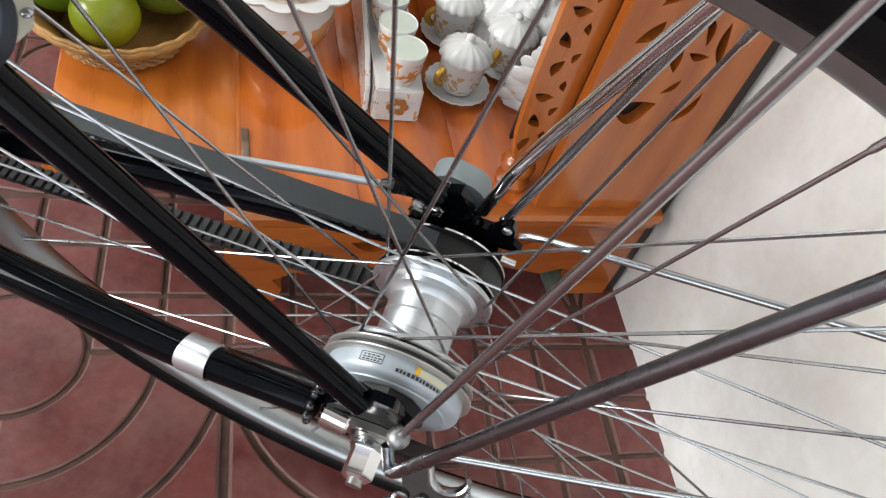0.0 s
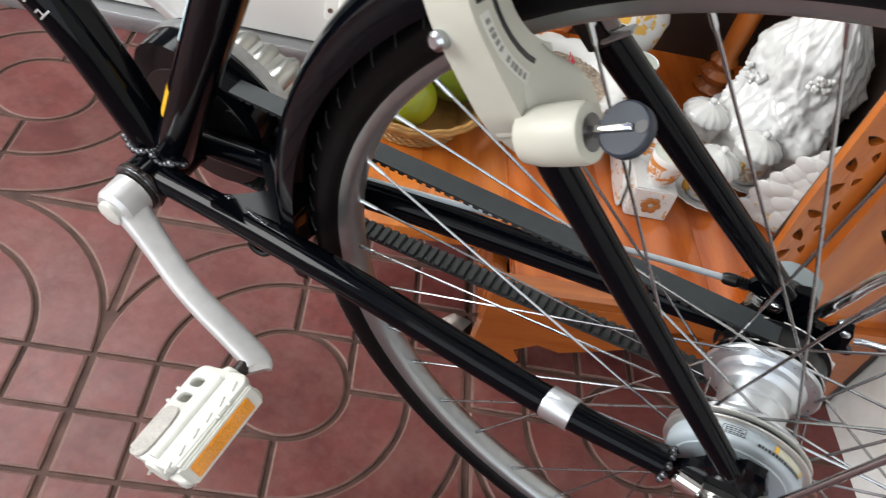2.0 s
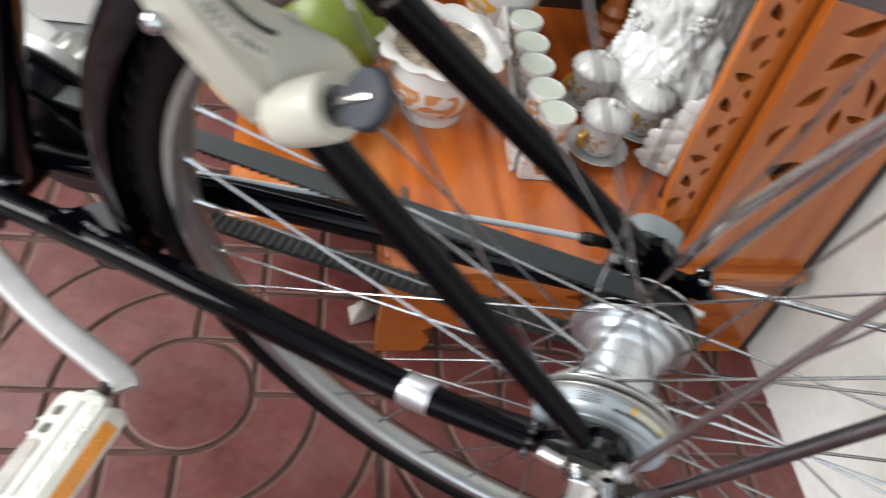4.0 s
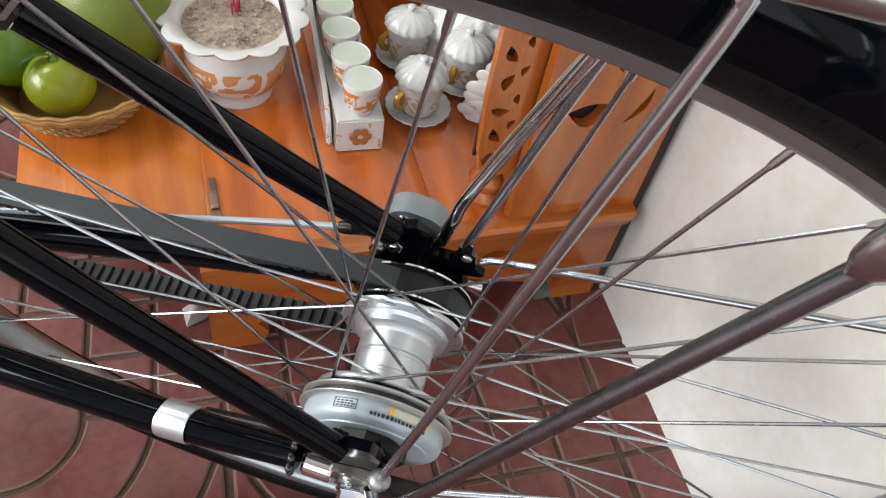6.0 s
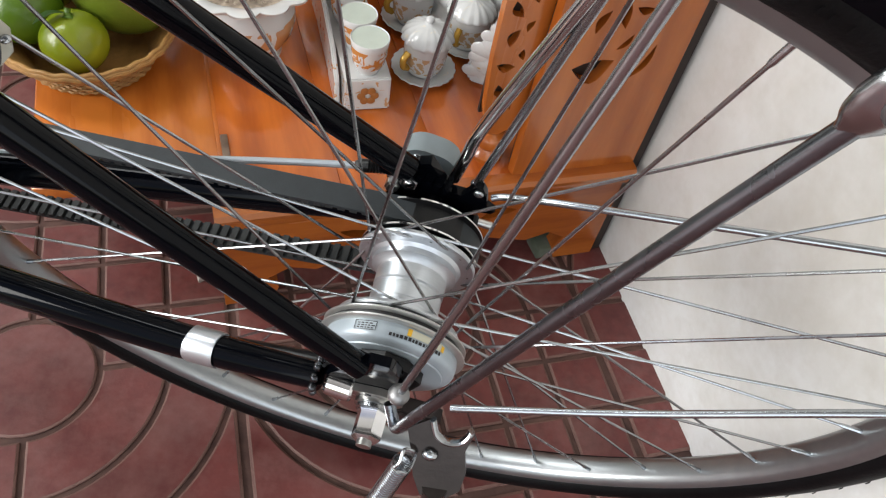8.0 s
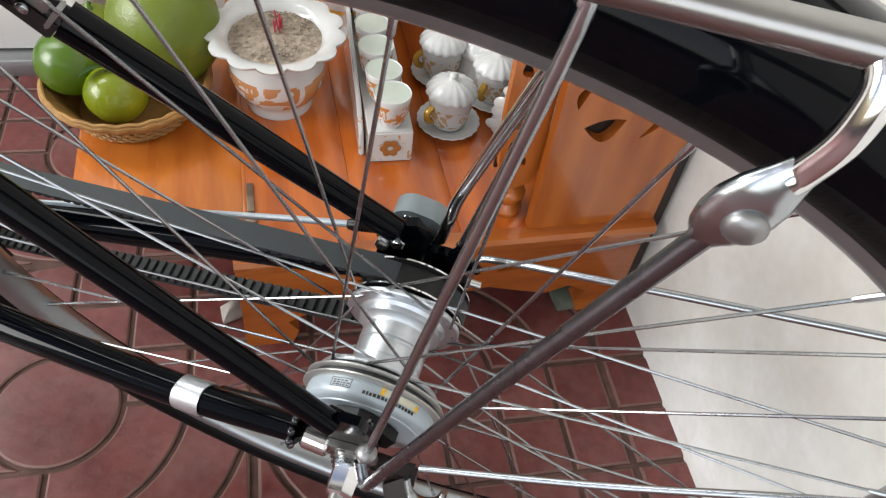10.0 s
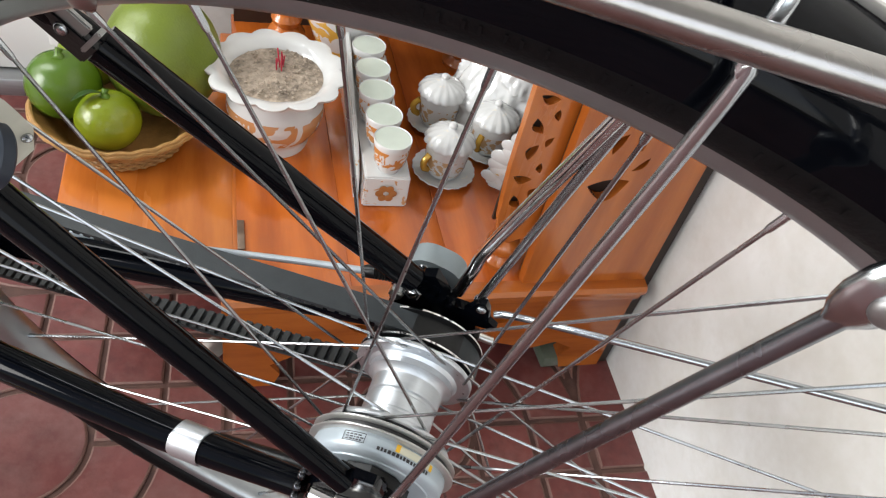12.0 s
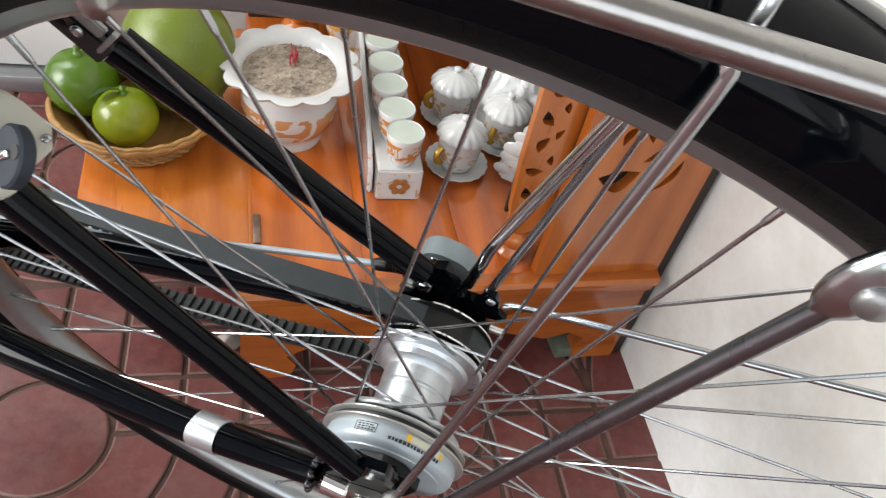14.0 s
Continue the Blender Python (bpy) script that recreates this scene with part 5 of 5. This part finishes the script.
# side board coloured dark, as shade seen through the openings
part("side_board", box((0.014, 0.50, 0.375), (-0.009, 0.275, TOP + 0.1875)), DARK_INSIDE, altar, "side board coloured dark as shade behind the openings")

# added dark strip for the shaded gap between altar and wall
part("wall_gap_shade", box((0.0120, 0.514, 0.517 - DOWN), (0.0062, 0.263, 0.2595 + DOWN / 2)), DARK_INSIDE, altar, "added dark strip, shade in the gap by the wall")

# grey block under the altar's corner
blk = part("stone_block", box((0.060, 0.032, 0.020), (0, 0, 0.0102), 0.003), CONCRETE)
blk.matrix_world = ROOM @ pose(-0.045, 0.070, -0.0005, 0, 0, 6)
tagged(blk, "small grey green stone block lying on the floor", "stone")
chip = part("ceramic_shard", lathe([(0.0, 0.0), (0.018, 0.0), (0.019, 0.004), (0.012, 0.011), (0.005, 0.016), (0.0, 0.017)], 5, wave=lambda a, r, h: 0.3 * math.sin(2 * a + 1)), material("dusty_ceramic", (0.42, 0.38, 0.34), 0.6, vary=0.2, scale=60))
chip.matrix_world = ROOM @ pose(-0.468, 0.090, 0.0, 0, 0, 20)
tagged(chip, "chipped white ceramic piece by the altar foot", "shard")

# ---- offerings on the altar ----
def place(u, v, z=TOP + 0.0003, turn=0.0):
    return ALTAR @ pose(u, v, z, 0, 0, turn)


bowl = thing("incense_bowl", place(-0.421, 0.257), "white porcelain incense bowl with brown ornament, full of ash", "incense bowl")


def frill(a, r, h):
    return 0.115 * (abs(math.sin(6.5 * a)) ** 0.7 - 0.62) * max(0.0, (r - 0.060) / 0.020) if h > 0.085 else 0.0


part("body", lathe([(0.0, 0.0), (0.040, 0.0), (0.0415, 0.004), (0.039, 0.009), (0.046, 0.020), (0.0555, 0.036), (0.0590, 0.052), (0.0575, 0.066), (0.0520, 0.078), (0.0530, 0.086), (0.0620, 0.094), (0.0735, 0.099), (0.0800, 0.1015), (0.0805, 0.1045), (0.0740, 0.1060), (0.0640, 0.1030), (0.0560, 0.0960), (0.0525, 0.088), (0.0, 0.087)], 108, wave=frill), PORCELAIN_BOWL, bowl, smooth=60)
bm = bmesh.new()
rs = random.Random(3)
loops = []
for q, r in enumerate((0.0555, 0.046, 0.036, 0.025, 0.014, 0.005)):
    loops.append([(r * math.cos(2 * math.pi * k / 40), r * math.sin(2 * math.pi * k / 40), 0.0945 + 0.004 * (1 - r / 0.056) + rs.uniform(-0.0011, 0.0011)) for k in range(40)])
part("ash", rings(bm, loops), ASH, bowl, "grey brown incense ash", smooth=80)
for i in range(7):
    a, r = rs.uniform(0, 6.28), rs.uniform(0, 0.010)
    x, y = 0.004 + r * math.cos(a), 0.010 + r * math.sin(a)
    part("incense_stem", cyl((x, y, 0.094), (x + rs.uniform(-0.004, 0.004), y + rs.uniform(-0.004, 0.004), 0.112 + rs.uniform(0, 0.012)), 0.0009, 6), INCENSE, bowl)
crumbs = bmesh.new()
for i in range(170):
    a, r = rs.uniform(0, 6.28), 0.052 * math.sqrt(rs.random())
    ball((r * math.cos(a), r * math.sin(a), 0.0975 + 0.003 * (1 - r / 0.056)), rs.uniform(0.0009, 0.0024), (1, 1, 0.6), crumbs, 6)
part("loose_ash", crumbs, ASH, bowl)["kind"] = "stuff"


def cup(u, v, z, turn):
    ob = part("tea_cup", lathe([(0.0, 0.0), (0.0125, 0.0), (0.0135, 0.002), (0.0150, 0.006), (0.0190, 0.014), (0.0205, 0.024), (0.0212, 0.036), (0.0224, 0.0445), (0.0218, 0.0452), (0.0208, 0.0440)], 40), PORCELAIN_CUP, smooth=50)
    part("inside", lathe([(0.0209, 0.0441), (0.0204, 0.042), (0.0188, 0.030), (0.0160, 0.014), (0.0, 0.011)], 40), CELADON, ob, smooth=50)
    ob.matrix_world = place(u, v, z, turn)
    return tagged(ob, "small white porcelain cup with orange brown ornament", "cup", "cups on the stand")


stand_c = thing("cup_stand", place(-0.299, 0.130, turn=-2), "white porcelain five-cup stand with brown flowers", "cup stand")
side_shape = [(0.0, 0.0), (0.050, 0.0), (0.056, 0.006), (0.085, 0.010), (0.16, 0.010), (0.20, 0.004), (0.240, 0.0), (0.262, 0.0), (0.264, 0.044), (0.235, 0.043), (0.20, 0.042), (0.12, 0.040), (0.050, 0.0435), (0.002, 0.0445)]
bm = plate(side_shape, 0.054, Matrix(((0, 0, 1, -0.027), (1, 0, 0, 0), (0, 1, 0, 0), (0, 0, 0, 1))))
bmesh.ops.bevel(bm, geom=bm.edges[:], offset=0.002, segments=2, affect="EDGES")
part("base", bm, PORCELAIN_STAND, stand_c)
wing = [(0.012, 0.0), (0.05, 0.0), (0.09, 0.008), (0.17, 0.010), (0.25, 0.0), (0.262, 0.0), (0.268, 0.075), (0.25, 0.098), (0.20, 0.082), (0.16, 0.066), (0.10, 0.058), (0.055, 0.052), (0.020, 0.030)]
bm = plate(wing, 0.006, Matrix(((0, 0, 1, -0.036), (1, 0, 0, 0), (0, 1, 0, 0), (0, 0, 0, 1))))
bmesh.ops.bevel(bm, geom=bm.edges[:], offset=0.0018, segments=2, affect="EDGES")
part("side_wing", bm, PORCELAIN_STAND, stand_c, "curved side wing")
fl_bm = bmesh.new()
for k in range(6):
    a = k * math.pi / 3
    ball((0.008 * math.cos(a), -0.0004, 0.022 + 0.008 * math.sin(a)), 0.0052, (1, 0.12, 1), fl_bm, 10)
part("painted_flower", fl_bm, material("brown_overglaze", (0.42, 0.17, 0.05), 0.2), stand_c, "painted brown flower")
for i, (u, v) in enumerate(((-0.296, 0.151), (-0.299, 0.198), (-0.301, 0.247), (-0.299, 0.294), (-0.298, 0.342))):
    cup(u, v, TOP + 0.0445 - 0.002 * (i in (1, 2, 3)), 40 * i)


def lidded_jar(u, v, turn):
    ob = thing("lidded_jar", place(u, v, turn=turn), "white porcelain lidded jar with gold ornament on a saucer", "jar", "lidded jars")
    part("saucer", lathe([(0.0, 0.0), (0.022, 0.0), (0.024, 0.003), (0.036, 0.007), (0.0405, 0.0105), (0.0400, 0.012), (0.034, 0.0095), (0.022, 0.006), (0.0, 0.0055)], 60, wave=lambda a, r, h: 0.02 * math.sin(20 * a) if r > 0.034 else 0), PORCELAIN, ob, smooth=50)
    part("body", lathe([(0.0, 0.007), (0.020, 0.007), (0.023, 0.012), (0.0262, 0.022), (0.0274, 0.036), (0.0276, 0.050), (0.0268, 0.054), (0.0, 0.054)], 44), PORCELAIN_JAR, ob)
    part("lid", lathe([(0.0270, 0.0530), (0.0300, 0.0535), (0.0308, 0.0555), (0.0300, 0.0585), (0.0268, 0.0640), (0.0205, 0.0690), (0.0120, 0.0725), (0.0062, 0.0740), (0.0044, 0.0760), (0.0056, 0.0785), (0.0050, 0.0812), (0.0024, 0.0826), (0.0, 0.0828)], 60, wave=lambda a, r, h: 0.085 * abs(math.sin(8 * a)) if 0.010 < r < 0.0325 else 0), PORCELAIN, ob, "fluted domed lid", smooth=50)
    part("ear", tube(smooth_path([(-0.026, -0.006, 0.018), (-0.033, -0.009, 0.024), (-0.034, -0.009, 0.034), (-0.027, -0.007, 0.042)]), 0.0042, 10), material("gold_glaze", (0.62, 0.36, 0.05), 0.25, metal=0.3), ob, "gold glazed ear")


lidded_jar(-0.214, 0.190, 10)
lidded_jar(-0.203, 0.292, -15)
lidded_jar(-0.143, 0.237, 30)

# white vase at the back
vase = part("vase", lathe([(0.0, 0.0), (0.035, 0.0), (0.037, 0.006), (0.030, 0.016), (0.040, 0.045), (0.056, 0.085), (0.060, 0.120), (0.048, 0.155), (0.030, 0.175), (0.026, 0.195), (0.036, 0.215), (0.040, 0.220), (0.034, 0.218), (0.0, 0.18)], 56), porcelain_material("vase_porcelain", (0.62, 0.36, 0.06), 34, 0.58, 0.02, 0.17), smooth=50)
vase.matrix_world = place(-0.318, 0.42)
tagged(vase, "white porcelain vase with gold ornament at the altar's back", "vase")

# seated porcelain figure: one plain glazed shape
def drape(a, r, h):
    p = Vector((math.cos(a), math.sin(a), h * 9))
    knees = 0.24 * math.exp(-((h - 0.055) / 0.035) ** 2) * (math.exp(-((a - 4.1) / 0.5) ** 2) + math.exp(-((a - 5.4) / 0.5) ** 2))
    arms = 0.22 * math.exp(-((h - 0.135) / 0.04) ** 2) * (math.exp(-((a - 3.3) / 0.4) ** 2) + math.exp(-((a - 6.1) / 0.4) ** 2))
    crease = 1 - abs(math.sin(3.5 * a + 38 * h + 4 * noise.noise(p * 1.1)))
    fine = 1 - abs(math.sin(9 * a - 70 * h + 6 * noise.noise(p * 1.7)))
    folds = 0.12 * crease ** 3 * (0.5 + noise.noise(p * 1.3)) + 0.05 * fine ** 4 * max(0.0, noise.noise(p * 2.1 + Vector((5, 1, 2)))) - 0.05 + 0.18 * noise.noise(p * 1.6) + 0.09 * abs(noise.noise(p * 3.3)) + 0.05 * noise.noise(p * 7.0) + 0.02 * noise.noise(p * 15.0)
    return (knees + arms + folds) * (0.35 if h < 0.012 else 1.0)


fprof = [(0.0, 0.0)] + [(0.88 * float(np.interp(h, [0, 0.01, 0.03, 0.06, 0.09, 0.13, 0.17, 0.205, 0.225, 0.25, 0.28, 0.30, 0.31], [0.094, 0.097, 0.090, 0.088, 0.080, 0.074, 0.066, 0.046, 0.030, 0.034, 0.034, 0.022, 0.0])), h) for h in np.linspace(0.0, 0.31, 120)]
fig = lathe(fprof, 200, wave=drape)
rs = random.Random(12)
for k in range(46):
    a, h = (3.6, 0.11) if k < 23 else (4.9, 0.15)
    a, h = a + rs.gauss(0, 0.12), h + rs.gauss(0, 0.008)
    q = 0.071 * (1 + drape(a, 0.07, h))
    ball((q * math.cos(a), q * math.sin(a), h), rs.uniform(0.0025, 0.0048), (1, 1, 1), fig, 6)
figure = part("porcelain_figurine", fig, PORCELAIN_PLAIN, smooth=70)
figure.matrix_world = place(-0.088, 0.318, turn=-28)
tagged(figure, "glossy white porcelain seated figurine with draped folds", "figurine")
panel_bm = bmesh.new()
# upright wing-shaped porcelain plinth before the figure
tall = [(-0.030, 0.0), (0.030, 0.0), (0.048, 0.06), (0.076, 0.13), (0.110, 0.20), (0.128, 0.245), (0.112, 0.240), (0.082, 0.205), (0.050, 0.172), (0.020, 0.140), (-0.004, 0.100), (-0.026, 0.050), (-0.036, 0.020)]
plate(tall, 0.020, Matrix.Translation((0, 0.01, 0)) @ XZ, panel_bm)
bmesh.ops.bevel(panel_bm, geom=panel_bm.edges[:], offset=0.004, segments=3, affect="EDGES")
for i in range(40):
    t = i / 39
    w = 0.026 * (1 - 0.5 * t) * math.sin(i * 2.4)
    ball((-0.004 + 0.075 * t * t + w, -0.0095, 0.010 + 0.165 * t), 0.0075 + 0.004 * abs(math.sin(i * 1.7)), (1.4, 0.22, 1), panel_bm, 10)
orn = part("porcelain_ornament", panel_bm, porcelain_material("gilt_edge_porcelain", (0.55, 0.40, 0.16), 60, 0.66, 0.0, 0.03), smooth=60)
orn.matrix_world = place(-0.131, 0.158, turn=-35)
tagged(orn, "white porcelain wave ornament with gilded foot", "ornament")

# fruit basket
basket = thing("bamboo_basket", place(-0.598, 0.258), "round woven bamboo basket holding green citrus fruit", "basket")
bprof = [(0.0, 0.0), (0.062, 0.0), (0.0665, 0.002), (0.0690, 0.012), (0.0720, 0.020), (0.0830, 0.033), (0.0945, 0.044), (0.092, 0.046), (0.080, 0.034), (0.069, 0.021), (0.062, 0.007), (0.0, 0.006)]
part("shell", lathe(bprof, 72), BAMBOO, basket)
for i in range(9):
    t = i / 8
    r, z = float(np.interp(t, [0, 0.4, 0.7, 1], [0.0680, 0.0722, 0.0835, 0.0950])), 0.004 + 0.039 * t
    pts = [((r + 0.0012 * math.sin(36 * a + math.pi * i)) * math.cos(a), (r + 0.0012 * math.sin(36 * a + math.pi * i)) * math.sin(a), z) for a in np.linspace(0, 2 * math.pi, 145)]
    part("weaver_strand", tube(pts, 0.0021, 6), BAMBOO, basket)
for dz, r, w in ((0.0445, 0.0955, 0.0034), (0.048, 0.0940, 0.0028)):
    part("rim_cane", tube([(r * math.cos(a), r * math.sin(a), dz + 0.0012 * math.sin(24 * a)) for a in np.linspace(0, 2 * math.pi, 97)], w, 8), BAMBOO, basket, "bound cane rim")


def citrus(name, u, v, z, r, mat, label, squash=1.0, stem=True, tip=0.10, leafy=False):
    prof = []
    for k in range(21):
        a = -math.pi / 2 + math.pi * k / 20
        rr = r * math.cos(a)
        h = r * squash * math.sin(a)
        if k >= 17:
            h -= tip * r * (k - 16) / 4 * 0.35
        prof.append((max(rr, 0.0), h))
    bm = lathe(prof, 40, wave=lambda a, q, h: 0.012 * math.sin(3 * a + 1) + 0.006 * math.sin(7 * a))
    ob = part(name, bm, mat, smooth=80)
    ob.matrix_world = place(u, v, z, 30)
    if stem:
        h = r * squash
        part("stem", tube([(0, 0, h * 0.90), (0.001, 0.001, h * 0.97), (0.001, 0.002, h * 1.06), (0.003, 0.003, h * 1.16)], [r * 0.20, r * 0.13, r * 0.09, r * 0.11], 9), DARK_LIME, ob)
        if leafy:
            blade = tube(smooth_path([(0.002, 0.002, h * 1.02), (-0.012, 0.006, h * 1.16), (-0.024, 0.008, h * 1.10), (-0.034, 0.009, h * 0.92)], 5), [0.0008, 0.0050, 0.0075, 0.0060, 0.0006], 10, flat=(1.0, 0.10, (0, 0.3, 1)))
            part("leaf", blade, LEAF, ob, "dark green leaf")
    return tagged(ob, label, "citrus fruit", "fruit in the basket")


citrus("pomelo", -0.548, 0.292, TOP + 0.092, 0.066, POMELO, "large dull green pomelo in the bamboo basket", 1.12, False)
citrus("green_orange", -0.607, 0.222, TOP + 0.050, 0.036, LIME, "glossy yellow green citrus fruit in the basket", 0.94, leafy=True)
citrus("green_orange", -0.655, 0.264, TOP + 0.066, 0.041, DARK_LIME, "dark green citrus fruit in the basket", 0.95)
citrus("green_orange", -0.632, 0.312, TOP + 0.072, 0.036, LIME, "yellow green citrus fruit at the basket's back", 0.95)

# ---- floor tiles: each cast with a ringed disc and two gridded quarters ----
CELL = 0.06814
TILE_W = 6 * CELL
U0, V0 = -0.6525, -0.0225
GAP = 0.0041


def arc(r, a0, a1, n):
    return [(r * math.cos(a), r * math.sin(a)) for a in np.linspace(a0, a1, n)]


def piece_outline(kind, inset):
    """The outlines of a tile's pieces, in its first quarter, drawn in by inset."""
    g, c = inset, CELL
    if kind == "disc":
        return arc(c - g, 0, 2 * math.pi * 35 / 36, 36)
    if kind in ("ring1", "ring2"):
        k = 1 if kind == "ring1" else 2
        r0, r1 = k * c + g, (k + 1) * c - g
        a0, a1 = math.asin(g / r0), math.asin(g / r1)
        return arc(r1, a1, math.pi / 2 - a1, 15) + arc(r0, math.pi / 2 - a0, a0, 15)
    if kind == "corner":
        r, e = 3 * c + g, 3 * c - 1.5 * g
        a = math.acos(e / r) + 0.02
        return [(e, r * math.sin(a) + 0.001), (e, e), (r * math.sin(a) + 0.001, e)] + arc(r, math.pi / 2 - a, a, 15)
    i, j = int(kind[4]), int(kind[5])
    x0, y0, x1, y1 = i * c + g, j * c + g, (i + 1) * c - g * (1.5 if i == 2 else 1), (j + 1) * c - g * (1.5 if j == 2 else 1)
    if (i, j) != (0, 0):
        return [(x0, y0), (x1, y0), (x1, y1), (x0, y1)]
    r = c + g
    a = math.asin(min(1.0, g / r))
    b = math.acos(min(1.0, x1 / r))
    s0 = r * math.sin(b)
    return [(x1, max(s0, g)), (x1, y1), (max(s0, g), y1)] + arc(r, math.pi / 2 - b, b, 9)


piece_cache = {}


def piece_mesh(kind, jitter):
    key = (kind, jitter)
    if key not in piece_cache:
        lo, hi = piece_outline(kind, GAP - 0.0012), piece_outline(kind, GAP + 0.0010)
        top_z = -0.0002 * jitter
        k = len(lo)
        verts = [(x, y, -0.0036) for x, y in lo] + [(x, y, top_z - 0.0012) for x, y in lo] + [(x, y, top_z) for x, y in hi]
        faces = [tuple(range(2 * k, 3 * k))] + [(a * k + i, a * k + (i + 1) % k, (a + 1) * k + (i + 1) % k, (a + 1) * k + i) for a in (0, 1) for i in range(k)]
        piece_cache[key] = (verts, faces)
    return piece_cache[key]


def two_tone(me, k):
    """Glazed top, worn edges."""
    me.materials.append(TILE)
    me.materials.append(WORN)
    me.polygons.foreach_set("material_index", [0] + [1] * (len(me.polygons) - 1))


RING_KINDS, GRID_KINDS = ("ring1", "ring2", "corner"), tuple("cell%d%d" % (i, j) for i in range(3) for j in range(3))
mesh_cache = {}
far_v, far_f, far_m = [], [], []
rt = random.Random(21)
count = 0
for ti in range(-9, 3):
    for tj in range(-6, 3):
        cu, cv = U0 + ti * TILE_W, V0 + tj * TILE_W
        if cu > 0.30 or cv > 0.62 + TILE_W:
            continue
        near = -1 <= ti <= 2 and -1 <= tj <= 1
        flip = (ti + tj) % 2
        items = [("disc", 0)]
        for q in range(4):
            rings_here = (q in (1, 3)) != bool(flip)
            items += [(k, q) for k in (RING_KINDS if rings_here else GRID_KINDS)]
        for kind, q in items:
            jit = rt.randrange(3)
            verts, faces = piece_mesh(kind, jit)
            m = Matrix.Translation((cu, cv, 0)) @ Matrix.Rotation(q * math.pi / 2, 4, "Z")
            if near and count < 300:
                count += 1
                key = (kind, jit)
                if key not in mesh_cache:
                    me = bpy.data.meshes.new("tile")
                    me.from_pydata(verts, [], faces)
                    two_tone(me, len(verts) // 3)
                    mesh_cache[key] = me
                ob = new("tile", mesh_cache[key])
                ob.parent = floor
                ob.matrix_parent_inverse = Matrix()
                ob.matrix_local = m
            else:
                b = len(far_v)
                far_v += [m @ Vector(p) for p in verts]
                far_f += [tuple(b + i for i in f) for f in faces]
                far_m += [0] + [1] * (len(faces) - 1)
me = bpy.data.meshes.new("far_tiles")
me.from_pydata(far_v, [], far_f)
me.materials.append(TILE)
me.materials.append(WORN)
me.polygons.foreach_set("material_index", far_m)
far_tiles = new("far_tiles", me)
far_tiles.parent = floor
far_tiles["kind"] = "stuff"
